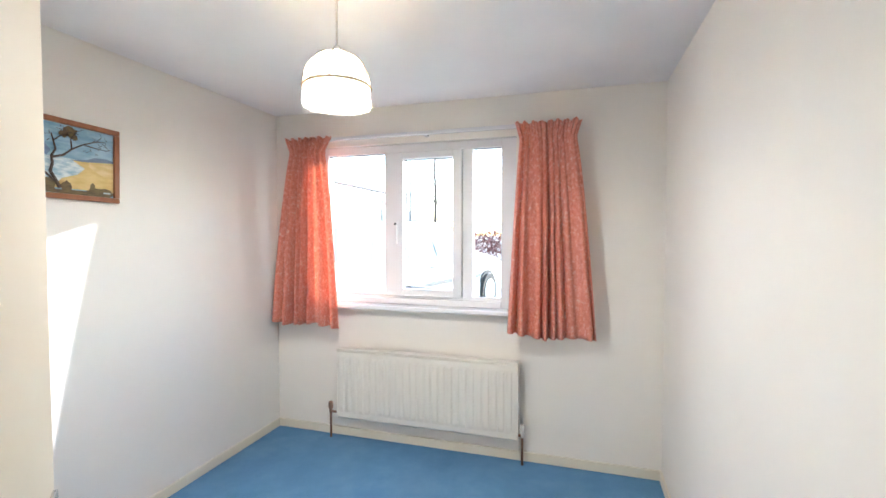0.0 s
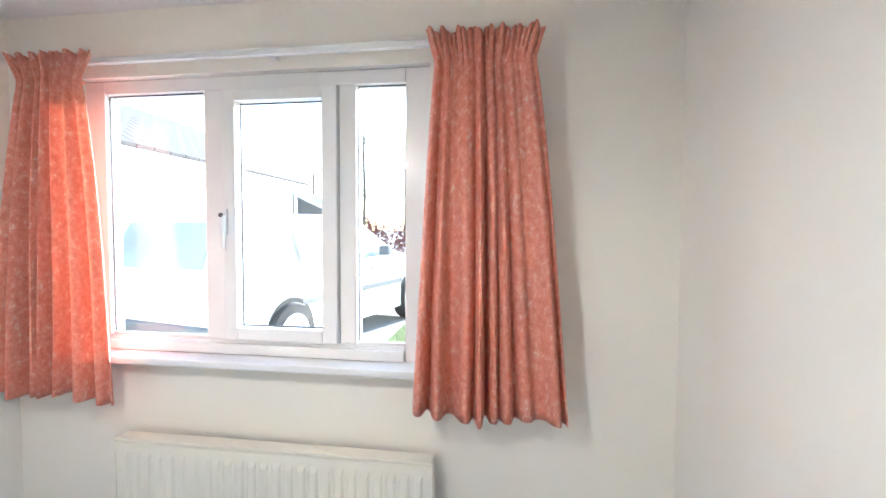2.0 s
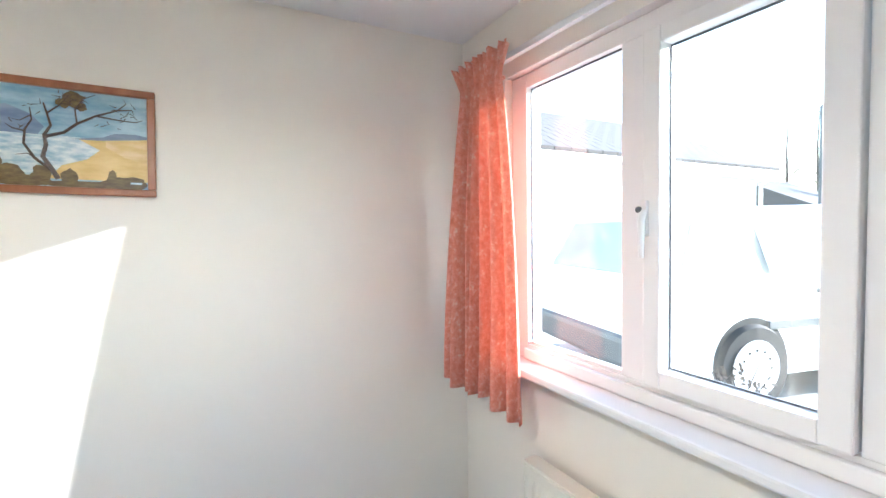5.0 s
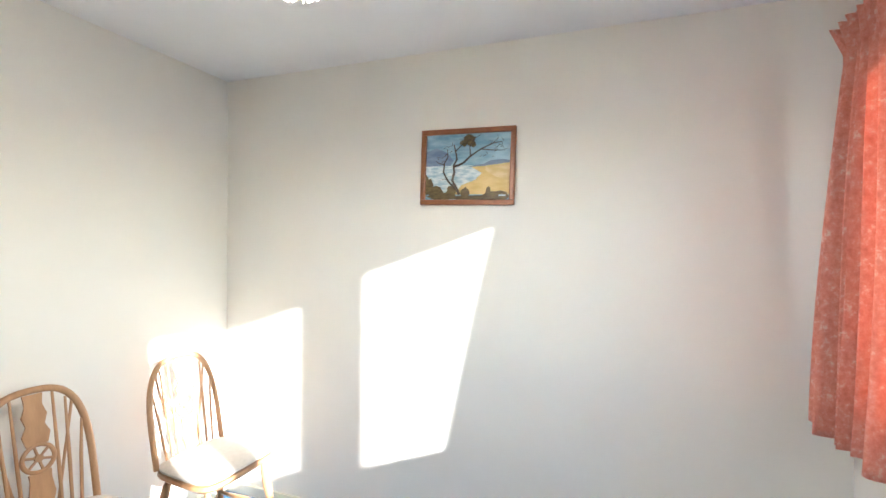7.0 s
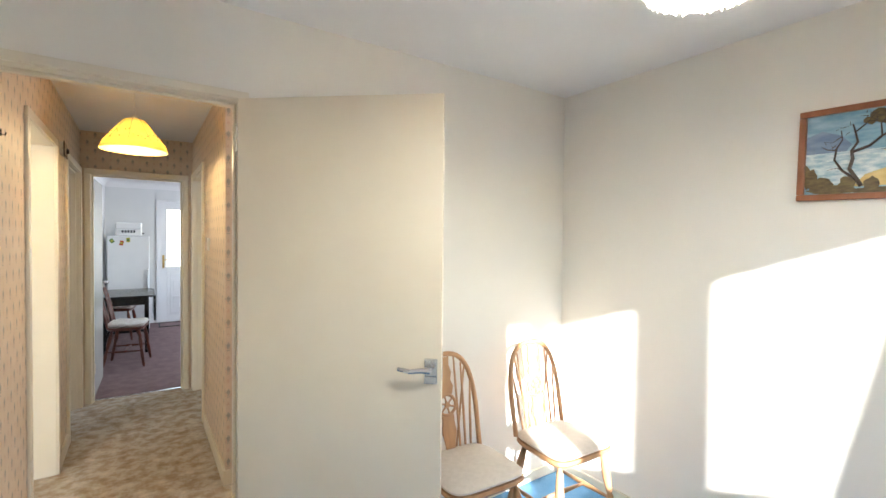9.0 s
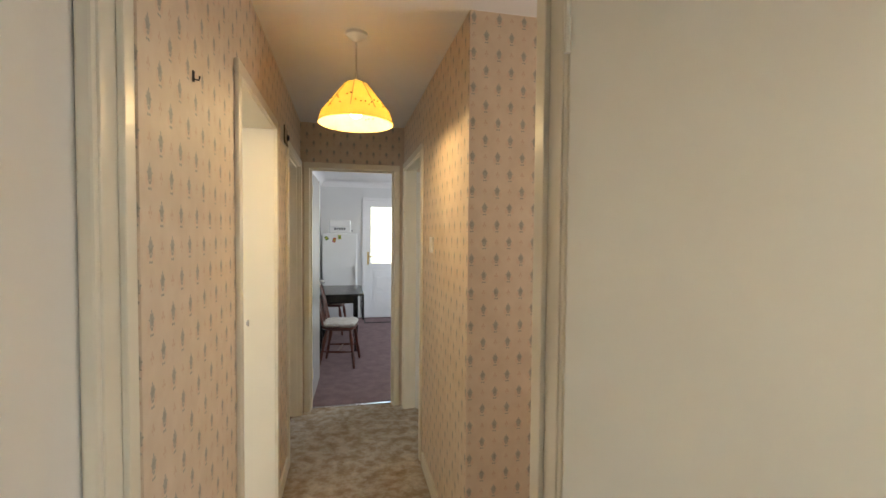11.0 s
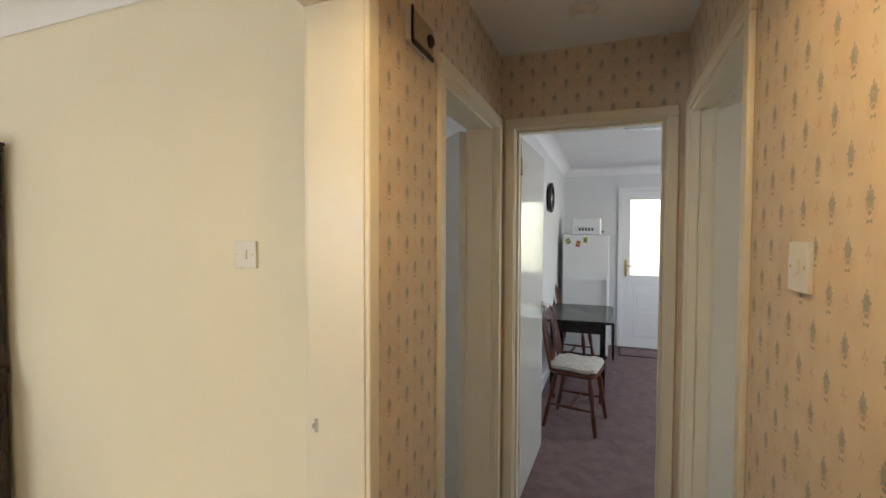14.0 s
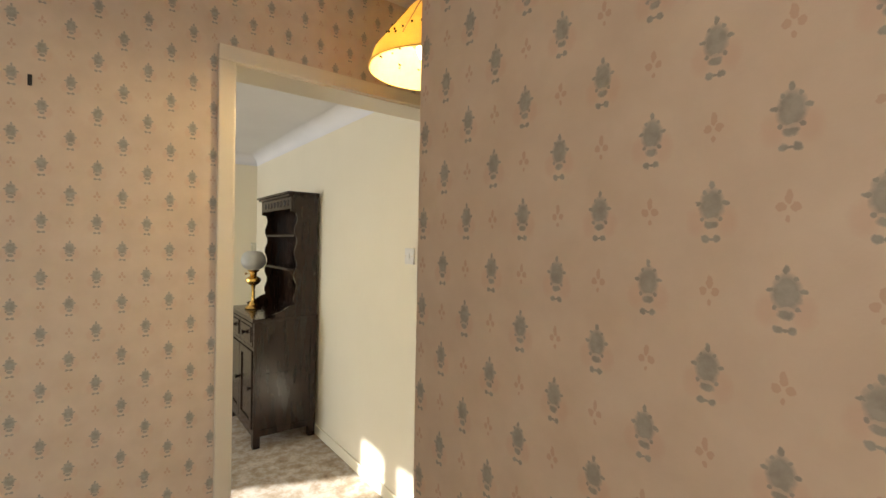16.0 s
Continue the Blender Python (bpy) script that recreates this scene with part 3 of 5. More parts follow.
lw = thing("window_2", pose(0, 0, 0), "white plastic lounge window", "window")
lw["kind"] = "structure"
pane_frame(lw, "window_frame", 4.85, 5.75, 0.95, 2.03, 0.05, 3.035, 3.105)
part("mullion", box(5.27, 5.43, 3.035, 3.105, 1.0, 1.98, 0.005), UPVC, lw)
fw = thing("window_3", pose(0, 0, 0), "white plastic window of the far bedroom", "window")
fw["kind"] = "structure"
pane_frame(fw, "window_frame", 4.35, 5.25, 0.95, 2.0, 0.06, -6.03, -5.97)
part("mullion", box(4.78, 4.84, -6.03, -5.97, 1.01, 1.94, 0.005), UPVC, fw)
part("window_sill", box(4.3, 5.3, -5.96, -5.86, 0.92, 0.95, 0.006), UPVC, fw)

rail = thing("curtain_rail", pose(0, 0, 0), "white plastic curtain rail over the window", "curtain rail")
part("track", box(0.20, 2.19, 2.94, 2.962, 2.125, 2.15, 0.004), UPVC, rail)
for x in (0.3, 1.2, 2.1):
    part("bracket", box(x - 0.012, x + 0.012, 2.96, 3.0, 2.12, 2.145, 0.002), UPVC, rail)


def curtain(name, top, neck, low, z_low, folds, seed, label, mat=CORAL, y=2.865, z_top=2.132, lean=0.0):
    """A gathered curtain: pleated heading above a tape, folds that widen towards the hem."""
    rnd = random.Random(seed)
    phase = [rnd.uniform(-0.7, 0.7) for _ in range(folds + 2)]
    size = [rnd.uniform(0.35, 1.5) for _ in range(folds + 2)]
    bm = bmesh.new()
    rows, cols = 44, folds * 12
    grid = []
    for r in range(rows + 1):
        v = r / rows
        z = z_top - v * (z_top - z_low)
        head = max(0.0, 1 - (z_top - z) / 0.10)
        fall = max(0.0, ((z_top - z) - 0.10) / (z_top - z_low - 0.10))
        wide = fall ** 0.75
        lo = (top[0] * head + neck[0] * (1 - head)) * (1 - wide) + low[0] * wide
        hi = (top[1] * head + neck[1] * (1 - head)) * (1 - wide) + low[1] * wide
        line = []
        for c in range(cols + 1):
            u = c / cols
            a = folds * (u + 0.045 * math.sin(2 * math.pi * 1.4 * u + seed) * math.sin(math.pi * u) + 0.02 * math.sin(9 * u + 2.5 * v) * math.sin(math.pi * u))
            k = int(a)
            wave = math.sin(2 * math.pi * (a + 0.16 * phase[min(k, folds)] * math.sin(math.pi * (a - k))))
            sharp = math.copysign(abs(wave) ** 0.75, wave) * size[min(k, folds)]
            fine = math.sin(2 * math.pi * u * folds * 2.1 + seed) * (0.35 + 0.65 * head)
            depth = 0.013 + 0.032 * fall
            drift = 0.018 * math.sin(5 * u + 3 * v + seed) * fall
            ruffle = 0.014 * head * math.sin(u * folds * 17.0 + seed) + 0.006 * math.sin(u * folds * 2.9) * head
            x = lo + (hi - lo) * (u + 0.010 * wave * fall)
            line.append(bm.verts.new((x, y - depth * sharp + 0.006 * fine * (1 - fall) + drift - ruffle - 0.02 * head,
                                      z + (0.012 * math.sin(u * 7 + seed) + lean * (u - 0.5)) * fall + 0.007 * head * math.sin(u * folds * 6.3))))
        grid.append(line)
    for a, b in zip(grid, grid[1:]):
        for k in range(cols):
            bm.faces.new((a[k], a[k + 1], b[k + 1], b[k]))
    ob = thing(name, pose(0, 0, 0), label, "curtain", "curtains at the window" if mat is CORAL else "")
    cloth = part("cloth", bm, mat, ob, smooth=True)
    cloth.data.shade_smooth()
    thick = cloth.modifiers.new("thickness", "SOLIDIFY")
    thick.thickness = 0.003
    part("heading_tape", tube([(neck[0] + (neck[1] - neck[0]) * k / 12, y + 0.016, z_top - 0.1) for k in range(13)], 0.007, 6), mat, ob)
    return ob


curtain("curtain", (0.19, 0.565), (0.215, 0.488), (0.05, 0.602), 0.822, 7, 3, "short coral damask curtain drawn aside with sunlight through its edge", lean=-0.02)
curtain("curtain", (1.812, 2.20), (1.842, 2.168), (1.772, 2.29), 0.838, 8, 8, "short coral damask curtain with a gathered heading", lean=-0.02)

# ---- radiator ----
rad = thing("radiator", pose(0.555, 2.905, 0.158), "cream enamelled panel radiator with vertical flutes on the wall", "radiator")
RW, RH = 1.27, 0.488
bm = bmesh.new()
cols, flutes = [], 25
prof = []
for k in range(flutes):
    x = 0.02 + (RW - 0.04) * k / flutes
    w = (RW - 0.04) / flutes
    prof += [(x, 0.0), (x + w * 0.18, -0.006), (x + w * 0.62, -0.006), (x + w * 0.8, 0.0)]
prof = [(0.0, 0.004)] + prof + [(RW - 0.02, 0.0), (RW, 0.004)]
levels = [(0.0, 0.012, 0.0), (0.012, 0.0, 0.0), (0.045, 0.0, 0.0), (0.07, 0.0, 1.0), (RH - 0.065, 0.0, 1.0), (RH - 0.04, 0.0, 0.0), (RH - 0.012, 0.0, 0.0), (RH, 0.012, 0.0)]
rows = [[bm.verts.new((x, y * amp + back, z)) for x, y in prof] for z, back, amp in levels]
for a, b in zip(rows, rows[1:]):
    for k in range(len(prof) - 1):
        bm.faces.new((a[k], a[k + 1], b[k + 1], b[k]))
box(0.0, RW, 0.012, 0.02, 0.0, RH, bm=bm)
part("panel", bm, ENAMEL, rad)
part("top_grille", box(-0.004, RW + 0.004, -0.004, 0.06, RH, RH + 0.01, 0.003), ENAMEL, rad)
for x in (-0.006, RW):
    part("side_panel", box(x, x + 0.006, 0.0, 0.06, 0.0, RH, 0.002), ENAMEL, rad)
for x in (0.2, RW - 0.2):
    part("bracket", box(x - 0.02, x + 0.02, 0.02, 0.095, 0.1, RH - 0.1), ENAMEL, rad)
for x, s in ((-0.07, 1), (RW + 0.03, -1)):
    vl = part("valve", lathe([(0.012, 0.0), (0.012, 0.03), (0.017, 0.032), (0.017, 0.075), (0.012, 0.082)], 14, (x, 0.03, 0.02)), PLASTIC if s < 0 else COPPER, rad, "radiator valve with a cap", True)
    part("pipe", tube([(x, 0.03, 0.03), (x, 0.03, -0.08), (x, 0.032, -0.158)], 0.008, 10), COPPER, rad, "tarnished copper pipe", True)
    part("union", tube([(x, 0.03, 0.03), (x + s * 0.075, 0.03, 0.03)], 0.009, 10), COPPER, rad, "tarnished copper union", True)

# ---- bedroom pendant ----
pend = thing("pendant_lamp", pose(1.33, 1.60, CEIL + 0.035), "lit cream cloth dome lampshade with fringe on a white flex", "lamp")
part("ceiling_rose", lathe([(0.045, -0.035), (0.045, -0.043), (0.02, -0.062), (0.006, -0.075)], 24), PLASTIC, pend, smooth=True)
part("flex", tube([(0, 0, -0.06), (0, 0, -0.29)], 0.004, 8), CORD, pend)
part("lampholder", lathe([(0.012, -0.24), (0.02, -0.26), (0.02, -0.31), (0.016, -0.315)], 16), PLASTIC, pend, smooth=True)
part("bulb", lathe([(0.012, -0.31), (0.03, -0.34), (0.033, -0.365), (0.02, -0.39), (0.004, -0.398)], 16), BULB, pend, smooth=True)
DOME = [(0.028, -0.265), (0.060, -0.272), (0.088, -0.292), (0.107, -0.318), (0.117, -0.350), (0.120, -0.384)]
bm = bmesh.new()
NG = 10
rings = []
for r, z in DOME + [(0.121, -0.41), (0.122, -0.432)]:
    rings.append([bm.verts.new((r * (1 - 0.035 * abs(math.sin(NG * a / 2)) ** 0.7) * math.cos(a), r * (1 - 0.035 * abs(math.sin(NG * a / 2)) ** 0.7) * math.sin(a), z)) for a in (2 * math.pi * k / 80 for k in range(80))])
for a, b in zip(rings, rings[1:]):
    for k in range(80):
        bm.faces.new((a[k], a[(k + 1) % 80], b[(k + 1) % 80], b[k]))
part("shade", bm, SHADE, pend, "pleated cream cloth shade", True)
for k in range(NG):
    a = 2 * math.pi * k / NG
    part("rib", tube([(r * 1.01 * math.cos(a), r * 1.01 * math.sin(a), z) for r, z in DOME], 0.0034, 6), TRIM_BRAID, pend)
part("braid", tube([(0.1215 * math.cos(a), 0.1215 * math.sin(a), -0.386) for a in (2 * math.pi * k / 48 for k in range(49))], 0.006, 6), TRIM_BRAID, pend)
rnd = random.Random(5)
bm = bmesh.new()
for k in range(150):
    a = 2 * math.pi * k / 150
    r, drop = 0.1225, 0.022 + rnd.uniform(-0.004, 0.004)
    q = [bm.verts.new((r * math.cos(a + d), r * math.sin(a + d), z)) for d, z in ((-0.014, -0.43), (0.014, -0.43), (0.010, -0.43 - drop), (-0.010, -0.43 - drop))]
    bm.faces.new(q)
(part("fringe", bm, SHADE, pend, "cream fringe round the shade"))

# ---- hall pendant ----
hp = thing("pendant_lamp", pose(2.235, -1.155, CEIL), "lit amber cone lampshade with small flecks on a short flex", "lamp")
part("ceiling_rose", lathe([(0.05, 0.0), (0.048, -0.012), (0.02, -0.03), (0.006, -0.04)], 24), PLASTIC, hp, smooth=True)
part("flex", tube([(0, 0, -0.03), (0, 0, -0.24)], 0.004, 8), CORD, hp)
part("lampholder", lathe([(0.012, -0.20), (0.02, -0.22), (0.02, -0.28), (0.016, -0.285)], 16), PLASTIC, hp, smooth=True)
part("bulb", lathe([(0.012, -0.28), (0.03, -0.31), (0.034, -0.34), (0.022, -0.365), (0.004, -0.372)], 16), BULB, hp, smooth=True)
part("shade", lathe([(0.036, -0.215), (0.05, -0.22), (0.152, -0.352), (0.165, -0.395), (0.164, -0.397), (0.150, -0.354), (0.048, -0.223)], 48, closed=False), HALL_SHADE, hp, "glowing amber cone shade", True)
part("rim", tube([(0.1655 * math.cos(a), 0.1655 * math.sin(a), -0.396) for a in (2 * math.pi * k / 48 for k in range(49))], 0.003, 6), HALL_SHADE, hp)
for k in range(9):
    a = 2 * math.pi * k / 9
    part("seam", tube([(0.052 * math.cos(a), 0.052 * math.sin(a), -0.221), (0.1535 * math.cos(a), 0.1535 * math.sin(a), -0.353)], 0.0016, 5), TRIM_BRAID, hp)
rnd = random.Random(2)
for k in range(46):
    a, r = 2 * math.pi * k / 46 + rnd.uniform(-0.05, 0.05), rnd.uniform(0.10, 0.15)
    z = -0.352 + (0.152 - r) * 1.29
    p, q = Vector((r * 0.972 * math.cos(a), r * 0.972 * math.sin(a), z)), rnd.uniform(-0.12, 0.12)
    d = Vector((0.006 * math.cos(a + q * 8), 0.006 * math.sin(a + q * 8), 0.004))
    part("fleck", tube([p - d, p + d], 0.0026, 5), BLACK_MATT, hp)

# ---- picture ----
def flat(points, x, mat, name, parent):
    """A painted patch: outline in the picture's width and height."""
    b = bmesh.new()
    b.faces.new([b.verts.new((x, u, v)) for u, v in points])
    return part(name, b, mat, parent)


pic = thing("framed_picture", pose(0.004, 1.32, 1.622) @ pose(0, 0, 0, -1.2), "painting of a windswept tree and beach in a brown frame", "picture")
PW, PH, FW = 0.452, 0.352, 0.024
for b in ((0, PW, 0, FW), (0, PW, PH - FW, PH), (0, FW, FW, PH - FW), (PW - FW, PW, FW, PH - FW)):
    part("frame_moulding", box(0.0, 0.022, b[0], b[1], b[2], b[3], 0.005), FRAME_WOOD, pic)


def paint(name, a, b, scale=20, stretch=(1, 1, 3)):
    n = Nodes(name)
    s = n.noise(scale, 4, stretch=stretch)
    n.bump(s, 0.2, 0.001)
    return n.done(n.ramp(s, (0.35, a), (0.65, b)), 0.45)


P_SKY, P_SEA = paint("painted_sky", (0.15, 0.30, 0.44), (0.36, 0.53, 0.62), 9), paint("painted_sea", (0.26, 0.42, 0.52), (0.70, 0.76, 0.76), 26)
P_SAND, P_DUNE = paint("painted_sand", (0.58, 0.40, 0.13), (0.70, 0.53, 0.22), 14), paint("painted_dune", (0.60, 0.43, 0.16), (0.72, 0.56, 0.28), 18)
P_HILL, P_CLOUD = paint("painted_hill", (0.12, 0.17, 0.26), (0.18, 0.24, 0.33)), paint("painted_cloud", (0.13, 0.19, 0.32), (0.23, 0.31, 0.44), 12)
P_BUSH, P_TREE = paint("painted_bush", (0.07, 0.045, 0.015), (0.17, 0.12, 0.04), 40), paint("painted_tree", (0.03, 0.017, 0.012), (0.07, 0.04, 0.025), 40)
part("canvas", box(0.004, 0.008, FW - 0.002, PW - FW + 0.002, FW - 0.002, PH - FW + 0.002), P_SKY, pic, "blue painted sky")
U = lambda f: FW + f * (PW - 2 * FW)
V = lambda f: FW + f * (PH - 2 * FW)
uv = lambda pts: [(U(a), V(b)) for a, b in pts]
flat(uv([(0, 0.52), (0, 0.74), (0.12, 0.80), (0.26, 0.72), (0.34, 0.60), (0.3, 0.52)]), 0.0086, P_CLOUD, "painted_cloud", pic)
flat(uv([(0, 0.10), (0, 0.52), (0.62, 0.52), (0.70, 0.40), (0.45, 0.10)]), 0.0090, P_SEA, "painted_sea", pic)
flat(uv([(0.36, 0.08), (0.44, 0.22), (0.60, 0.30), (0.68, 0.40), (0.55, 0.50), (1, 0.52), (1, 0.08)]), 0.0096, P_SAND, "painted_sand", pic)
flat(uv([(0.5, 0.50), (0.7, 0.54), (0.78, 0.59), (0.92, 0.60), (1, 0.58), (1, 0.52), (0.6, 0.50)]), 0.0100, P_HILL, "painted_hill", pic)
flat(uv([(0.72, 0.44), (0.84, 0.34), (1, 0.28), (1, 0.55), (0.72, 0.51)]), 0.0104, P_DUNE, "painted_dune", pic)
rnd = random.Random(4)
for cx, cy, rx, ry in ((0.04, 0.2, 0.07, 0.14), (0.12, 0.12, 0.1, 0.1), (0.32, 0.10, 0.07, 0.11), (0.49, 0.1, 0.06, 0.10), (0.22, 0.05, 0.2, 0.06), (0.76, 0.13, 0.035, 0.07), (0.85, 0.06, 0.17, 0.08), (0.6, 0.03, 0.3, 0.04), (0.0, 0.3, 0.04, 0.1)):
    pts = [(min(max(cx + rx * rnd.uniform(0.75, 1.1) * math.cos(a), 0.001), 0.999), max(cy + ry * rnd.uniform(0.75, 1.1) * math.sin(a), 0.001)) for a in (2 * math.pi * k / 16 for k in range(16))]
    flat(uv(pts), 0.0108 + 0.0003 * rnd.random(), P_BUSH, "painted_bush", pic)


def branch(points, w):
    pts = uv(points)
    b = tube([(0.0115, u, v) for u, v in pts], [w * (1 - 0.7 * k / (len(pts) - 1)) for k in range(len(pts))], 5)
    part("painted_branch", b, P_TREE, pic)


branch([(0.42, 0.08), (0.38, 0.18), (0.33, 0.30), (0.35, 0.42), (0.34, 0.52), (0.38, 0.62), (0.36, 0.74), (0.34, 0.84)], 0.008)
branch([(0.38, 0.16), (0.28, 0.28), (0.22, 0.42), (0.23, 0.56), (0.27, 0.66), (0.26, 0.78)], 0.005)
branch([(0.34, 0.50), (0.46, 0.56), (0.54, 0.66), (0.66, 0.76), (0.80, 0.84), (0.9, 0.86)], 0.0055)
branch([(0.54, 0.66), (0.53, 0.80), (0.58, 0.92), (0.66, 0.98)], 0.003)
branch([(0.23, 0.54), (0.16, 0.56), (0.12, 0.60)], 0.003)
branch([(0.30, 0.27), (0.24, 0.32), (0.17, 0.30)], 0.0025)
branch([(0.66, 0.76), (0.78, 0.74), (0.92, 0.73), (0.97, 0.76)], 0.003)
branch([(0.80, 0.84), (0.86, 0.92), (0.84, 0.97)], 0.002)
branch([(0.36, 0.74), (0.44, 0.84), (0.50, 0.96)], 0.0028)
branch([(0.26, 0.70), (0.20, 0.64), (0.14, 0.66)], 0.002)
for k in range(46):
    cu, cv = rnd.choice([(0.5, 0.88), (0.5, 0.9), (0.42, 0.85), (0.3, 0.8), (0.84, 0.82), (0.75, 0.7), (0.2, 0.62), (0.9, 0.78)])
    a, du = rnd.uniform(0, 6.3), rnd.uniform(0.02, 0.07)
    u, v = cu + rnd.uniform(-0.09, 0.09), cv + rnd.uniform(-0.06, 0.06)
    branch([(u, v), (min(u + du * math.cos(a), 0.98), min(v + du * math.sin(a), 0.99))], 0.0016)
for cu, cv, r in ((0.52, 0.90, 0.085), (0.46, 0.86, 0.05), (0.57, 0.84, 0.045)):
    flat(uv([(cu + r * rnd.uniform(0.6, 1.1) * math.cos(a), min(cv + r * rnd.uniform(0.7, 1.2) * math.sin(a), 0.995)) for a in (2 * math.pi * k / 14 for k in range(14))]), 0.0112, P_BUSH, "painted_foliage", pic)
flat(uv([(0.88, 0.055), (0.96, 0.055), (0.96, 0.075), (0.88, 0.075)]), 0.0122, P_SEA, "signature_bar", pic)


# ---- switches and small fittings ----
def switch(x, y, z, axis, side, label, w=0.085):
    """A square white plate on a wall whose face points along axis and side."""
    turn = {("x", 1): 90, ("x", -1): -90, ("y", 1): 180, ("y", -1): 0}[(axis, side)]
    ob = thing("light_switch", pose(x, y, z, 0, 0, turn), label, "light switch")
    part("plate", box(-w / 2, w / 2, -0.009, 0, -w / 2, w / 2, 0.003), PLASTIC, ob)
    part("rocker", box(-0.008, 0.008, -0.013, -0.009, -0.014, 0.014, 0.002), PLASTIC, ob)
    for s in (-1, 1):
        part("screw", lathe([(0.003, 0), (0.003, 0.001)], 8, (s * 0.03, -0.009, 0), (0, -1, 0)), GOLD, ob)
    return ob


switch(2.67, 0.525, 1.37, "x", -1, "square white plastic light switch on the bedroom wall", 0.09)
switch(3.175, -1.72, 1.393, "y", 1, "square white plastic light switch on the lounge wall")
switch(1.80, -1.585, 1.402, "x", 1, "square white plastic switch on the wallpaper", 0.088)

chime = thing("door_chime", pose(2.635, -1.725, 1.975), "small wood-fronted door chime with a black edge and a round knob", "door chime")
part("case", box(-0.020, 0, -0.145, 0.0, 0.0, 0.082, 0.003), PLASTIC, chime)
part("front", box(-0.024, -0.020, -0.143, -0.008, 0.006, 0.080, 0.001), TRIM_BRAID, chime, "woven brown chime front")
part("edge_strip", box(-0.026, -0.020, 0.0, 0.006, -0.006, 0.086), BLACK, chime)
part("edge_strip", box(-0.026, -0.020, -0.145, 0.0, -0.012, 0.0), BLACK, chime)
part("knob", lathe([(0.017, 0), (0.019, 0.005), (0.013, 0.012)], 18, (-0.024, -0.112, 0.036), (-1, 0, 0)), BLACK_MATT, chime, smooth=True)

alarm = thing("smoke_alarm", pose(2.226, -2.505, CEIL), "round white smoke alarm on the hall ceiling", "smoke alarm")
part("base", lathe([(0.055, 0), (0.055, -0.012), (0.048, -0.02)], 28), PLASTIC, alarm, smooth=True)
part("cover", lathe([(0.044, -0.02), (0.040, -0.034), (0.02, -0.038)], 28), PLASTIC, alarm, smooth=True)

hook = thing("wall_hook", pose(2.635, -0.287, 1.835), "small dark metal hook on the wallpaper", "hook")
part("plate", box(-0.004, 0, -0.004, 0.004, -0.014, 0.012, 0.001), BLACK_MATT, hook)
part("prong", tube([(-0.004, 0, -0.008), (-0.014, 0, -0.010), (-0.016, 0, 0.0)], 0.002, 6), BLACK_MATT, hook)

keep = thing("latch_keep", pose(2.788, -1.505, 1.005), "small metal latch keep on the lounge door jamb", "latch keep")
part("plate", box(-0.032, -0.022, 0, 0.0015, -0.016, 0.016), CHROME, keep)
part("lip", box(-0.022, -0.018, 0, 0.004, -0.007, 0.007, 0.001), CHROME, keep)

tagged(link_mesh("door_threshold", box(1.885, 2.56, -2.935, -2.905, 0.0, 0.006, 0.002), CHROME), "thin metal carpet bar in the kitchen doorway", "threshold bar", kind="structure")


# ---- chairs ----
LEG = [(0.010, 0.0), (0.014, 0.02), (0.015, 0.06), (0.019, 0.13), (0.017, 0.16), (0.012, 0.175), (0.018, 0.19), (0.012, 0.205), (0.016, 0.22), (0.021, 0.29), (0.018, 0.36), (0.012, 0.40), (0.012, 0.425)]


def turned_leg(foot, head):
    d = Vector(head) - Vector(foot)
    return lathe([(r, z * d.length / 0.425) for r, z in LEG], 14, foot, d)


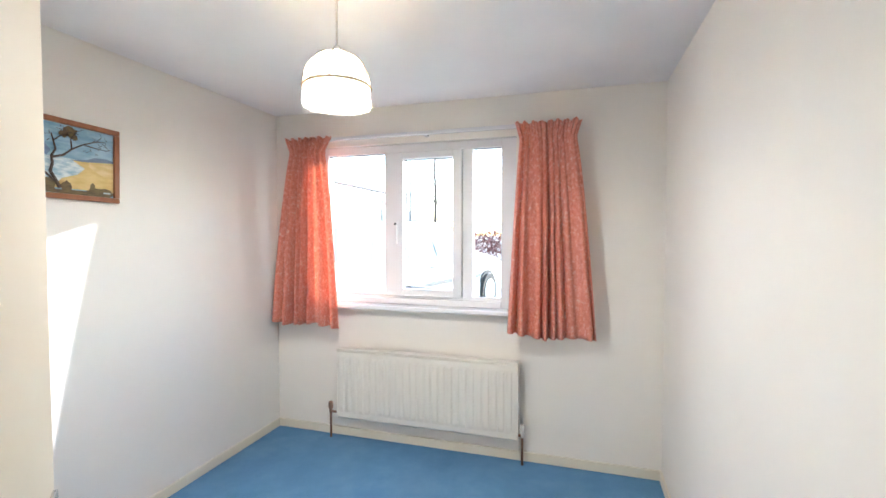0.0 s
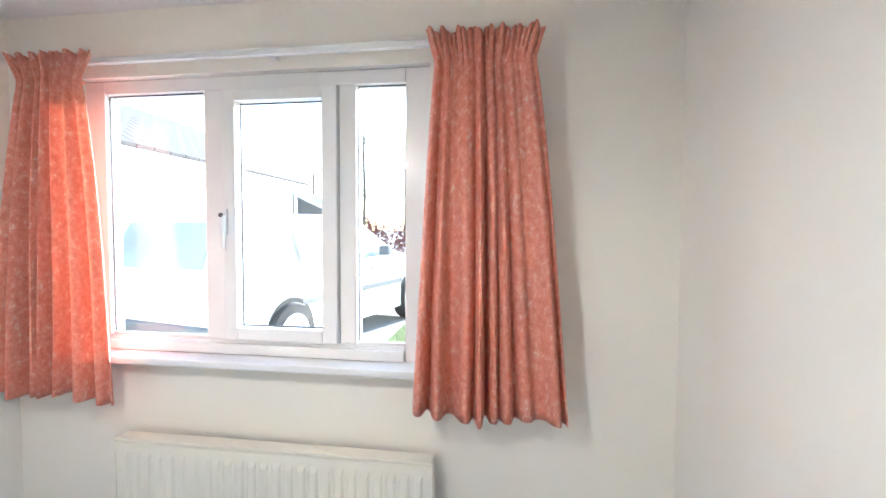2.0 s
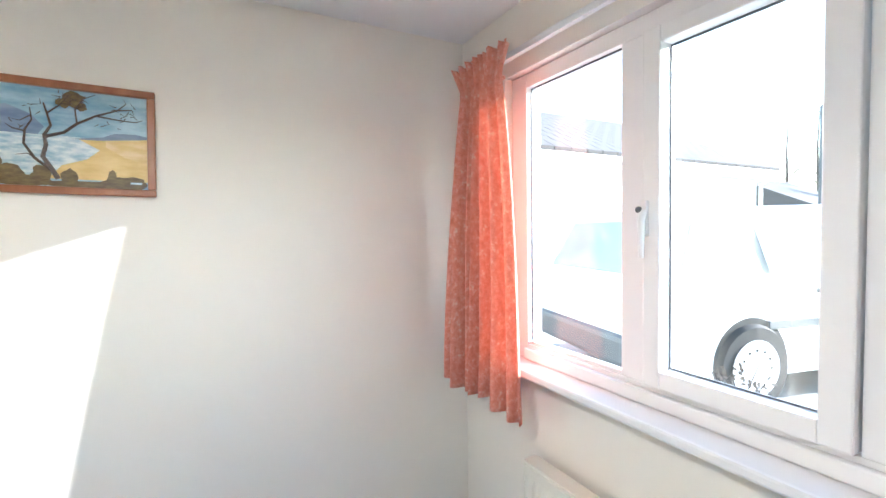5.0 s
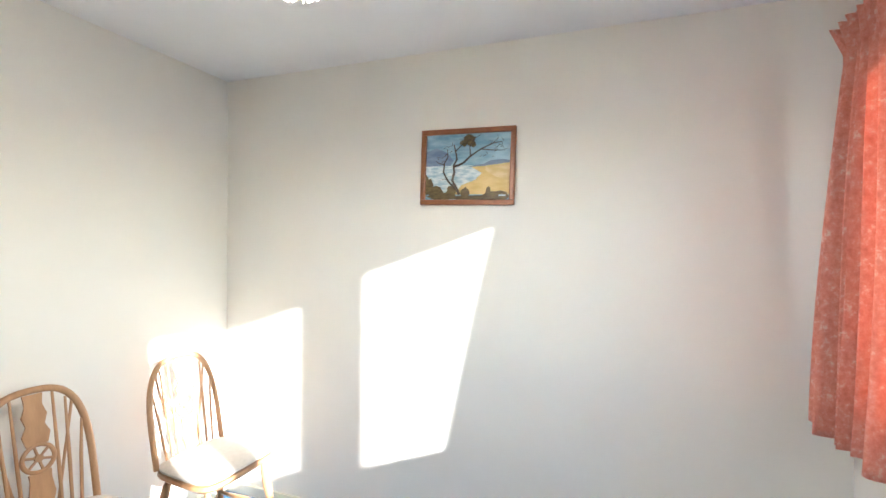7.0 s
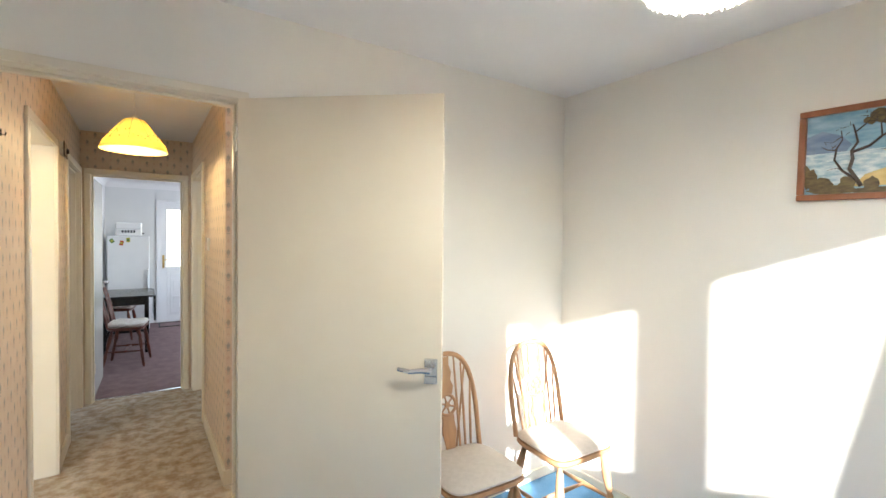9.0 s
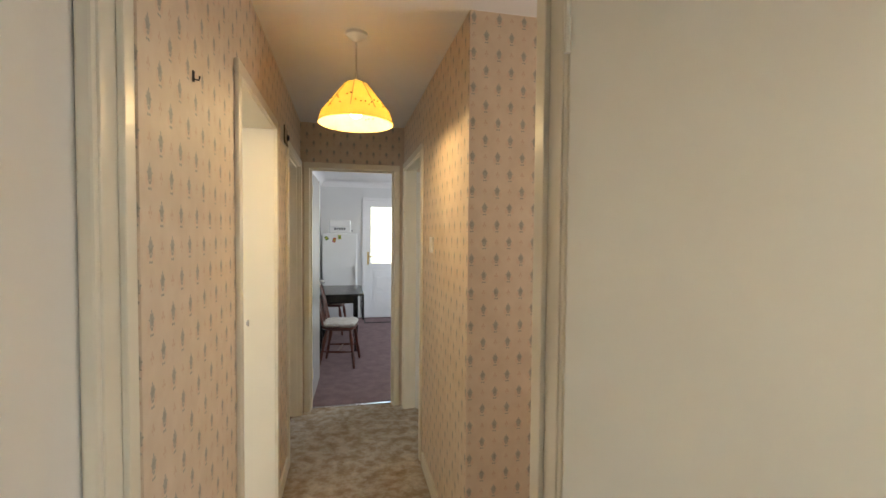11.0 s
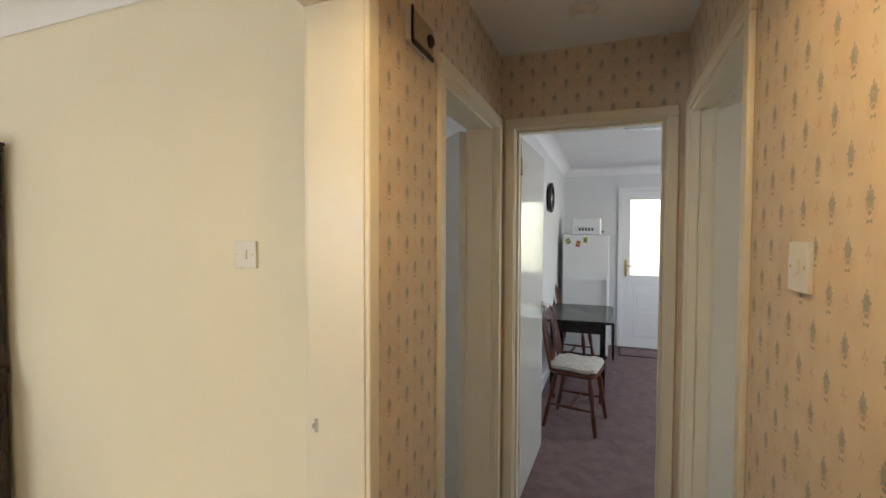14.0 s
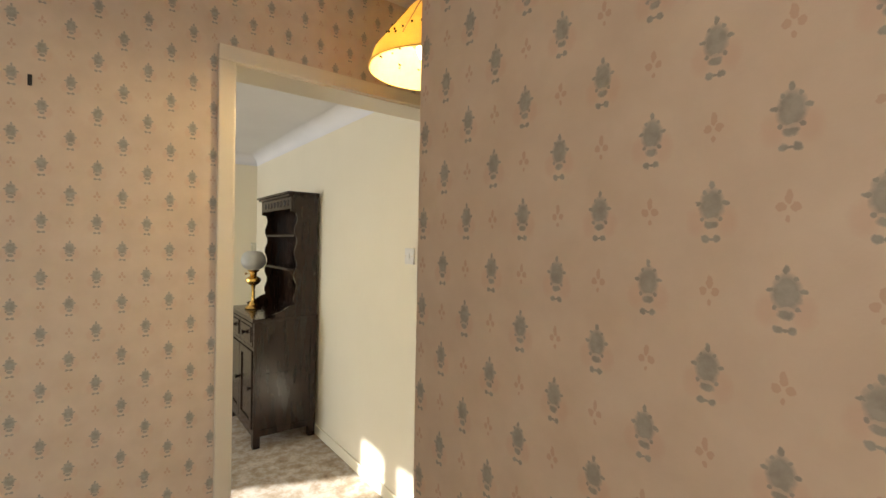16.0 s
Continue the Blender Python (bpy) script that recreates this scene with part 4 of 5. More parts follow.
def windsor_chair(m, wood_mat, label, pad, group, wheel=True, tufted=False):
    """A hoop-back chair that faces its own +y, seat centre over the origin."""
    ch = thing("windsor_chair", m, label, "chair", group)
    bm = bmesh.new()
    ring = []
    for k in range(28):
        a = 2 * math.pi * k / 28
        s, c = math.sin(a), math.cos(a)
        sx = 0.195 * math.copysign(abs(c) ** 0.4, c) * (1.0 + 0.08 * s)
        ring.append((sx, 0.185 * math.copysign(abs(s) ** 0.45, s)))
    low = [bm.verts.new((x * 0.9, y * 0.9, 0.405)) for x, y in ring]
    mid = [bm.verts.new((x, y, 0.425)) for x, y in ring]
    top = [bm.verts.new((x * 0.985, y * 0.985, 0.44)) for x, y in ring]
    for a, b in ((low, mid), (mid, top)):
        for k in range(28):
            bm.faces.new((a[k], a[(k + 1) % 28], b[(k + 1) % 28], b[k]))
    bm.faces.new(low[::-1])
    bm.faces.new(top)
    part("seat", bm, wood_mat, ch, smooth=True)
    bm = bmesh.new()
    n, rings = 28, []
    levels = ((0.90, 0.4405), (0.97, 0.448), (0.97, 0.456), (0.88, 0.466), (0.5, 0.472)) if not tufted else ((0.88, 0.4405), (1.0, 0.458), (1.0, 0.478), (0.86, 0.492), (0.6, 0.486), (0.3, 0.494))
    for f, z in levels:
        rings.append([bm.verts.new((x * f, y * f, z + (0.006 * math.sin(k * 1.6 + f * 9) if tufted else 0))) for k, (x, y) in enumerate(ring)])
    for a, b in zip(rings, rings[1:]):
        for k in range(n):
            bm.faces.new((a[k], a[(k + 1) % n], b[(k + 1) % n], b[k]))
    bm.faces.new(rings[0][::-1])
    bm.faces.new(rings[-1])
    part("cushion", bm, pad, ch, "padded seat cushion tied to the seat", True)
    feet = [(-0.20, 0.185), (0.20, 0.185), (-0.19, -0.20), (0.19, -0.20)]
    heads = [(-0.145, 0.13), (0.145, 0.13), (-0.13, -0.12), (0.13, -0.12)]
    for f, h in zip(feet, heads):
        part("leg", turned_leg((*f, 0.0), (*h, 0.415)), wood_mat, ch, smooth=True)

    def between(k, t):
        return Vector((*feet[k], 0.0)).lerp(Vector((*heads[k], 0.415)), t)

    sides = []
    for a, b in ((0, 2), (1, 3)):
        p, q = between(a, 0.42), between(b, 0.42)
        part("stretcher", tube([p, p.lerp(q, 0.25), p.lerp(q, 0.5), p.lerp(q, 0.75), q], [0.007, 0.010, 0.014, 0.010, 0.007], 10), wood_mat, ch, smooth=True)
        sides.append(p.lerp(q, 0.5))
    part("stretcher", tube([sides[0], sides[0].lerp(sides[1], 0.5), sides[1]], [0.007, 0.013, 0.007], 10), wood_mat, ch, smooth=True)

    def back(u, z):
        """A point in the leaning plane of the back."""
        return Vector((u, -0.155 - 0.20 * (z - 0.44), z))

    hoop = []
    for k in range(33):
        a = math.pi * k / 32
        hoop.append(back(-0.185 * math.copysign(abs(math.cos(a)) ** 0.72, math.cos(a)) * (1 - 0.10 * (1 - math.sin(a))), 0.44 + 0.455 * math.sin(a) ** 0.62))
    part("hoop", tube(hoop, 0.0125, 10), wood_mat, ch, smooth=True)

    def crown(u):
        return 0.44 + 0.455 * max(1 - (abs(u) / 0.185) ** 2.6, 0) ** 0.5

    for u0, u1 in ((-0.115, -0.145), (-0.085, -0.10), (-0.055, -0.062), (0.055, 0.062), (0.085, 0.10), (0.115, 0.145)):
        part("spindle", tube([back(u0, 0.44), back((u0 + u1) / 2, 0.62), back(u1, crown(u1))], [0.0055, 0.0065, 0.0045], 8), wood_mat, ch, smooth=True)
    for s in (-1, 1):
        part("brace", tube([back(s * 0.05, 0.44) + Vector((0, -0.03, 0)), back(s * 0.125, 0.85)], 0.005, 8), wood_mat, ch, smooth=True)
    lean = Matrix.Translation(back(0, 0.44)) @ Matrix.Rotation(math.atan(0.20), 4, "X")
    if wheel:
        lobes = [(0.022, 0.0), (0.026, 0.05), (0.040, 0.10), (0.030, 0.15), (0.034, 0.178)]
        out = lobes + [(-x, z) for x, z in lobes[::-1]]
        part("splat", slab(out, 0.008, lean, bevel=0.0015), wood_mat, ch)
        lobes = [(0.032, 0.272), (0.042, 0.31), (0.026, 0.34), (0.038, 0.375), (0.024, 0.41), (0.030, 0.45)]
        part("splat", slab(lobes + [(-x, z) for x, z in lobes[::-1]], 0.008, lean, bevel=0.0015), wood_mat, ch)
        wc = lean @ Vector((0, 0.004, 0.225))
        rim = [lean @ Vector((0.047 * math.cos(a), 0.004, 0.225 + 0.047 * math.sin(a))) for a in (2 * math.pi * k / 24 for k in range(25))]
        wh = part("wheel", tube(rim, 0.0075, 8), wood_mat, ch, "carved wheel in the splat", True)
        part("hub", lathe([(0.013, -0.006), (0.013, 0.006)], 14, wc, (0, 1, 0.2)), wood_mat, wh)
        for k in range(6):
            a = 2 * math.pi * k / 6 + 0.3
            part("spoke", tube([wc, lean @ Vector((0.045 * math.cos(a), 0.004, 0.225 + 0.045 * math.sin(a)))], 0.0045, 6), wood_mat, wh)
    return ch


windsor_chair(pose(0.445, 0.505, 0, 0, 0, -3), PINE, "light elm wheel-back chair with cream seat pad in sunlight", SEAT_CLOTH, "bedroom chairs")
windsor_chair(pose(1.005, 0.47, 0, 0, 0, -3), PINE, "light elm wheel-back chair with cream seat pad beside the door", SEAT_CLOTH, "bedroom chairs")
windsor_chair(pose(2.335, -4.19, 0, 0, 0, 80), CHERRY, "dark red-brown hoop-back chair with a tufted white cushion", CUSHION, "kitchen chairs", False, True)
windsor_chair(pose(2.47, -5.80, 0, 0, 0, 80), CHERRY, "dark red-brown hoop-back chair behind the black table", CUSHION, "kitchen chairs", False, True)

# ---- lounge: dresser and oil lamp ----
dr = thing("dresser", pose(4.42, -1.70, 0), "black oak dresser with an open plate rack above panelled cupboards", "dresser")
DW, DD = 0.76, 0.445
part("worktop", box(-0.012, DW + 0.012, -0.004, DD + 0.012, 0.885, 0.912, 0.006), OAK, dr)
for x in (0.0, DW - 0.022):
    sd = part("side_panel", box(x, x + 0.022, 0.0, DD, 0.085, 0.885, 0.002), OAK, dr)
    s = -1 if x == 0 else 1
    xo = x - 0.008 if s < 0 else x + 0.022
    for b in ((0, DD, 0.085, 0.13), (0.045, DD - 0.045, 0.475, 0.52), (0, DD, 0.85, 0.885), (0, 0.045, 0.13, 0.85), (DD - 0.045, DD, 0.13, 0.85)):
        part("rail", box(xo, xo + 0.008, b[0], b[1], b[2], b[3], 0.0015), OAK, sd)
part("back_panel", box(0.022, DW - 0.022, 0.0, 0.015, 0.085, 0.885), OAK, dr)
part("bottom_board", box(0.022, DW - 0.022, 0.015, DD - 0.02, 0.085, 0.105), OAK, dr)
for x in (0.0, DW - 0.05):
    for y in (0.0, DD - 0.05):
        part("foot", box(x, x + 0.05, y, y + 0.05, 0.0, 0.085, 0.006), OAK, dr)
part("front_rail", box(0.022, DW - 0.022, DD - 0.02, DD, 0.085, 0.13), OAK, dr)
part("front_rail", box(0.022, DW - 0.022, DD - 0.02, DD, 0.685, 0.71), OAK, dr)
for k in range(2):
    x0 = 0.03 + k * (DW - 0.06) / 2
    x1 = x0 + (DW - 0.06) / 2 - 0.008
    dw = part("drawer", box(x0, x1, DD - 0.02, DD + 0.004, 0.715, 0.875, 0.003), OAK, dr)
    part("drawer_panel", box(x0 + 0.03, x1 - 0.03, DD + 0.004, DD + 0.010, 0.74, 0.85, 0.004), OAK, dw)
    part("knob", lathe([(0.008, 0), (0.010, 0.012), (0.019, 0.018), (0.016, 0.028)], 14, ((x0 + x1) / 2, DD + 0.010, 0.795), (0, 1, 0)), OAK, dw, smooth=True)
    cd = part("cupboard_door", box(x0, x1, DD - 0.02, DD, 0.135, 0.682, 0.003), OAK, dr)
    for b in ((x0, x1, 0.135, 0.19), (x0, x1, 0.63, 0.682), (x0, x0 + 0.05, 0.19, 0.63), (x1 - 0.05, x1, 0.19, 0.63)):
        part("door_rail", box(b[0], b[1], DD, DD + 0.008, b[2], b[3], 0.002), OAK, cd)
    part("knob", lathe([(0.008, 0), (0.016, 0.016), (0.013, 0.024)], 14, (x0 + 0.025, DD + 0.008, 0.42), (0, 1, 0)), OAK, cd, smooth=True)
# rack: sides with a wavy front edge
HT = 1.815
wave = [(0.0, 0.912), (0.305, 0.912), (0.315, 0.935), (0.265, 0.95), (0.205, 0.985)]
for k in range(25):
    z = 1.0 + k / 24 * (HT - 0.15 - 1.0)
    wave.append((0.163 + 0.011 * math.sin(k * 1.05), z))
wave += [(0.20, HT - 0.14), (0.20, HT - 0.03), (0.0, HT - 0.03)]
for x in (0.0, DW - 0.02):
    m = Matrix(((0, 1, 0, x), (1, 0, 0, 0.0), (0, 0, 1, 0), (0, 0, 0, 1)))
    part("rack_side", slab(wave, 0.02, m), OAK, dr, "rack side with a wavy front edge")
part("rack_back", box(0.02, DW - 0.02, 0.0, 0.012, 0.912, HT - 0.03), OAK, dr)
for z in (1.235, 1.49):
    part("shelf", box(0.02, DW - 0.02, 0.012, 0.17, z, z + 0.018, 0.003), OAK, dr)
part("frieze", box(0.02, DW - 0.02, 0.185, 0.2, HT - 0.12, HT - 0.03, 0.002), OAK, dr)
for k in range(8):
    part("carved_boss", lathe([(0.026, 0.0), (0.022, 0.004), (0.012, 0.006)], 10, (0.08 + k * 0.0815, 0.2, HT - 0.075), (0, 1, 0)), OAK, dr, smooth=True)
part("cornice", box(-0.015, DW + 0.015, -0.004, 0.222, HT - 0.03, HT - 0.012, 0.006), OAK, dr)
part("cornice", box(-0.028, DW + 0.028, -0.004, 0.235, HT - 0.012, HT + 0.004, 0.005), OAK, dr)

oil = thing("oil_lamp", pose(4.93, -1.375, 0.912), "brass oil lamp with an etched white glass globe on the dresser", "oil lamp")
part("base", lathe([(0.058, 0.0), (0.06, 0.008), (0.05, 0.022), (0.034, 0.032), (0.03, 0.05), (0.018, 0.06), (0.013, 0.085), (0.012, 0.16), (0.018, 0.185)], 28), BRASS, oil, smooth=True)
part("font", lathe([(0.018, 0.185), (0.042, 0.20), (0.058, 0.222), (0.056, 0.24), (0.036, 0.256), (0.022, 0.262)], 28), BRASS, oil, smooth=True)
part("burner", lathe([(0.022, 0.262), (0.028, 0.27), (0.028, 0.29), (0.04, 0.30), (0.044, 0.312)], 28), BRASS, oil, smooth=True)
part("wick_knob", lathe([(0.003, 0), (0.003, 0.035), (0.010, 0.036), (0.010, 0.04)], 12, (0.02, 0.02, 0.278), (0.7, 0.7, 0)), BRASS, oil)
part("globe", lathe([(0.042, 0.312), (0.072, 0.33), (0.090, 0.36), (0.094, 0.39), (0.086, 0.425), (0.066, 0.45), (0.045, 0.46), (0.043, 0.458), (0.062, 0.448), (0.083, 0.424), (0.091, 0.39), (0.087, 0.361), (0.07, 0.332)], 36, closed=False), OPAL, oil, "etched white glass globe", True)
part("chimney", lathe([(0.024, 0.312), (0.03, 0.36), (0.023, 0.42), (0.02, 0.53), (0.0185, 0.53), (0.0215, 0.42), (0.0285, 0.36)], 24, closed=False), GLASS, oil, "clear glass chimney", True)

# ---- kitchen ----
fr = thing("fridge_freezer", pose(2.105, -6.70, 0), "tall white fridge freezer with small magnets", "fridge")
part("body", box(0, 0.52, 0, 0.56, 0.04, 1.46, 0.01), APPLIANCE, fr)
for z0, z1 in ((0.06, 0.60), (0.615, 1.455)):
    dd = part("door", box(0, 0.52, 0.562, 0.61, z0, z1, 0.012), APPLIANCE, fr)
    part("handle", box(0.012, 0.032, 0.61, 0.635, z1 - 0.30 if z1 < 1 else z0 + 0.04, z1 - 0.04 if z1 < 1 else z0 + 0.34, 0.006), APPLIANCE, dd)
part("plinth", box(0.01, 0.51, 0.02, 0.55, 0.0, 0.04), BLACK_MATT, fr)
MAG_G, MAG_R, MAG_Y = plain("green_magnet", (0.12, 0.22, 0.07), 0.5), plain("red_magnet", (0.42, 0.06, 0.03), 0.5), plain("yellow_magnet", (0.42, 0.40, 0.06), 0.5)
for x, z, w, h, mm, rz in ((0.46, 1.385, 0.05, 0.06, MAG_G, 30), (0.345, 1.355, 0.045, 0.07, MAG_R, -12), (0.265, 1.40, 0.045, 0.065, MAG_Y, 4)):
    mg = thing("fridge_magnet", pose(2.105 + x, -6.09, z, 0, rz, 0), "small coloured picture magnet on the fridge", "magnet", "fridge magnets")
    part("plate", box(-w / 2, w / 2, 0, 0.006, -h / 2, h / 2, 0.002), mm, mg)
    part("picture_bar", box(-w / 3, w / 3, 0.006, 0.007, -h / 5, h / 5), MAG_Y if mm is not MAG_Y else MAG_G, mg)

bb = thing("bread_bin", pose(2.20, -6.45, 1.46), "white rounded bread bin with a grey printed panel on the fridge", "bread bin")
part("body", box(0, 0.33, 0, 0.28, 0, 0.20, 0.02), APPLIANCE, bb)
part("lid", box(0.004, 0.326, 0.004, 0.29, 0.10, 0.205, 0.02), APPLIANCE, bb)
for k in range(5):
    part("printed_bar", box(0.085 + k * 0.036, 0.107 + k * 0.036, 0.2905, 0.292, 0.05, 0.085), BUMPER, bb)
part("handle", box(-0.03, 0.004, 0.1, 0.18, 0.03, 0.05, 0.006), BUMPER, bb)

tb = thing("drop_leaf_table", pose(2.08, -5.55, 0), "black lacquered drop-leaf table with one leaf hanging", "table")
part("tabletop", box(0, 0.56, 0, 0.96, 0.70, 0.722, 0.006), BLACK, tb)
part("hanging_leaf", box(-0.022, -0.002, 0.03, 0.93, 0.40, 0.715, 0.006), BLACK, tb)
for x in (0.05, 0.47):
    for y in (0.06, 0.85):
        part("leg", box(x, x + 0.045, y, y + 0.045, 0, 0.70, 0.005), BLACK, tb)
for y in (0.07, 0.865):
    part("apron", box(0.09, 0.48, y, y + 0.02, 0.60, 0.70), BLACK, tb)
part("stretcher", box(0.06, 0.08, 0.10, 0.86, 0.2, 0.24), BLACK, tb)

cl = thing("wall_clock", pose(2.69, -5.18, 1.83), "round black-rimmed clock on the kitchen wall", "clock")
part("rim", tube([(-0.03, 0.13 * math.cos(a), 0.13 * math.sin(a)) for a in (2 * math.pi * k / 40 for k in range(41))], 0.02, 10), BLACK, cl, smooth=True)
part("case", lathe([(0.125, 0), (0.13, 0.025)], 40, (0, 0, 0), (-1, 0, 0)), BLACK, cl)
part("dial", lathe([(0.115, 0.0255), (0.115, 0.027)], 40, (0, 0, 0), (-1, 0, 0)), PLASTIC, cl)
for a, l in ((0.7, 0.06), (2.4, 0.09)):
    part("hand_pointer", tube([(-0.029, 0, 0), (-0.029, l * math.cos(a), l * math.sin(a))], 0.003, 5), BLACK, cl)

tube_light = thing("ceiling_light", pose(1.42, -4.45, CEIL), "white fluorescent batten with a ribbed diffuser on the kitchen ceiling", "ceiling light")
part("batten", box(-0.6, 0.6, -0.035, 0.035, -0.025, 0, 0.004), PLASTIC, tube_light)
part("diffuser", box(-0.59, 0.59, -0.05, 0.05, -0.07, -0.025, 0.015), UPVC, tube_light)
for x in (-0.6, 0.59):
    part("end_cap", box(x, x + 0.01, -0.052, 0.052, -0.072, -0.003, 0.003), PLASTIC, tube_light)

mat_thing = thing("door_mat", pose(1.40, -6.78, 0), "thin dark rubber-edged mat inside the back door", "door mat")
part("pile", box(0.02, 0.56, 0.02, 0.38, 0, 0.008, 0.002), PURPLE, mat_thing)
for b in ((0, 0.58, 0, 0.02), (0, 0.58, 0.38, 0.40), (0, 0.02, 0.02, 0.38), (0.56, 0.58, 0.02, 0.38)):
    part("rubber_edge", box(*b, 0, 0.012, 0.003), BLACK_MATT, mat_thing)

bd = thing("door_2", pose(0, 0, 0), "white plastic back door with frosted glass above a moulded panel", "door")
bd["kind"] = "structure"
pane_frame(bd, "door_frame", 1.17, 2.0, 0.0, 2.08, 0.05, -6.97, -6.88, hole=(1.22, 1.95, 0.02, 2.03))
pane_frame(bd, "leaf", 1.22, 1.95, 0.02, 2.03, 0.1, -6.96, -6.90, hole=(1.30, 1.85, 0.94, 1.92))
lower = part("lower_panel", box(1.36, 1.80, -6.90, -6.892, 0.14, 0.82, 0.006), UPVC, bd)
for z in (0.24, 0.5):
    part("moulding", box(1.40, 1.76, -6.892, -6.884, z, z + 0.2, 0.006), UPVC, lower)
pn = part("pane", box(1.30, 1.85, -6.935, -6.925, 0.94, 1.92), FROST, bd, "frosted glass")
pn.visible_shadow = False
hd = part("door_handle", box(1.885, 1.915, -6.90, -6.888, 0.92, 1.14, 0.004), GOLD, bd, "brass lever handle on a long plate")
part("lever", tube([(1.90, -6.885, 1.06), (1.90, -6.86, 1.06), (1.80, -6.855, 1.06)], 0.008, 8), GOLD, hd)
# unseen window, added as the opening for the kitchen's fill lamp
kw = thing("window_4", pose(0, 0, 0), "added white plastic kitchen window, out of view", "window")
kw["kind"] = "structure"
for b in ((-5.75, -5.69, 0.95, 2.05), (-4.31, -4.25, 0.95, 2.05), (-5.69, -4.31, 0.95, 1.01), (-5.69, -4.31, 1.99, 2.05), (-5.03, -4.97, 1.01, 1.99)):
    part("window_frame", box(-0.58, -0.52, b[0], b[1], b[2], b[3], 0.004), UPVC, kw)

# ---- far bedroom ----
curtain("curtain", (4.05, 4.42), (4.08, 4.40), (4.04, 4.44), 0.86, 5, 5, "long dark curtain beside the far window", DARK_CLOTH, -5.86, 2.08)
frad = thing("radiator", pose(4.45, -5.93, 0.2), "white panel radiator under the far window", "radiator")
part("panel", box(0, 0.8, 0.02, 0.06, 0, 0.55, 0.008), APPLIANCE, frad)
for k in range(14):
    part("flute", box(0.03 + k * 0.054, 0.055 + k * 0.054, 0.06, 0.068, 0.04, 0.51, 0.003), APPLIANCE, frad)
nb = thing("storage_box", pose(4.72, -5.62, 0), "low white storage box below the far window", "box")
part("body", box(0, 0.45, 0, 0.35, 0, 0.36, 0.006), APPLIANCE, nb)
part("lid", box(-0.012, 0.462, -0.012, 0.362, 0.36, 0.385, 0.006), APPLIANCE, nb)

# ---- outside ----
GZ = 0.2
bm = bmesh.new()
v = [bm.verts.new(p) for p in ((-400, 3.12, GZ), (400, 3.12, GZ), (400, 500, GZ), (-400, 500, GZ))]
bm.faces.new(v)
v = [bm.verts.new(p) for p in ((-400, -400, -0.2), (400, -400, -0.2), (400, -7.0, -0.2), (-400, -7.0, -0.2))]
bm.faces.new(v)
tagged(link_mesh("ground", bm, PAVE), "pale concrete drive and ground around the house", "ground", kind="structure")
tagged(link_mesh("road", box(-200, 200, 17.0, 23.0, GZ - 0.05, GZ + 0.01), ROAD), "grey asphalt road beyond the front garden", "road", kind="structure")
tagged(link_mesh("pavement_kerb", box(-200, 200, 16.7, 17.0, GZ - 0.1, GZ + 0.09, 0.02), PAVE), "pale concrete kerb along the road", "kerb", kind="structure")
tagged(link_mesh("lawn", box(0.75, 9.0, 4.3, 9.6, GZ - 0.05, GZ + 0.03, 0.02), GRASS), "green front lawn", "lawn", kind="structure")
rnd = random.Random(11)
verts, faces = [], []
for k in range(9000):
    x, y = rnd.uniform(0.8, 5.0), rnd.uniform(4.4, 9.5)
    a, h, l = rnd.uniform(0, 6.3), rnd.uniform(0.03, 0.08), rnd.uniform(-0.03, 0.03)
    c, s = 0.006 * math.cos(a), 0.006 * math.sin(a)
    i = len(verts)
    verts += [(x - c, y - s, GZ + 0.02), (x + c, y + s, GZ + 0.02), (x + l, y + l, GZ + 0.02 + h)]
    faces.append((i, i + 1, i + 2))
data = bpy.data.meshes.new("grass")
data.from_pydata(verts, [], faces)
data.materials.append(plain("grass_blade", (0.27, 0.285, 0.16), 0.7))
tagged(new("grass", data), "short green grass of the front lawn", "grass", kind="stuff")

# neighbouring bungalow with a tiled roof
hs = thing("bungalow", pose(-3.2, 4.6, GZ), "white rendered bungalow with a grey tiled roof", "house")
part("wall", box(-6.0, 0.0, 0.0, 7.2, 0, 2.35), RENDER, hs)
part("gutter", box(0.25, 0.35, -0.3, 7.5, 2.26, 2.36, 0.02), UPVC, hs)
part("fascia", box(0.22, 0.25, -0.3, 7.5, 2.22, 2.38), UPVC, hs)
part("soffit", box(0.0, 0.22, -0.3, 7.5, 2.22, 2.25), UPVC, hs)
rf = part("roof", slab([(0.3, 2.36), (-3.0, 3.9), (-6.3, 2.36)], 7.8, Matrix.Translation((0, -0.3, 0))), TILE, hs, "grey tiled roof")
slope = math.atan2(1.54, 3.3)
bm = box(0, 0.30, 0, 0.29, -0.012, 0.038)
tile_mesh = bpy.data.meshes.new("roof_tile")
bm.to_mesh(tile_mesh)
bm.free()
tile_mesh.materials.append(TILE)
for r in range(12):
    for c in range(25):
        ob = new("roof_tile", tile_mesh)
        ob.parent = rf
        d = 0.02 + r * 0.29
        ob.matrix_basis = Matrix.Translation((0.32 - d * math.cos(slope), -0.28 + c * 0.31, 2.365 + d * math.sin(slope) + 0.012)) @ Matrix.Rotation(-(math.pi - slope) + 0.06, 4, "Y") @ Matrix.Translation((0, 0, -0.03))
part("downpipe", tube([(0.28, 7.3, 2.28), (0.06, 7.25, 2.1), (0.06, 7.25, 0.0)], 0.035, 10), UPVC, hs)

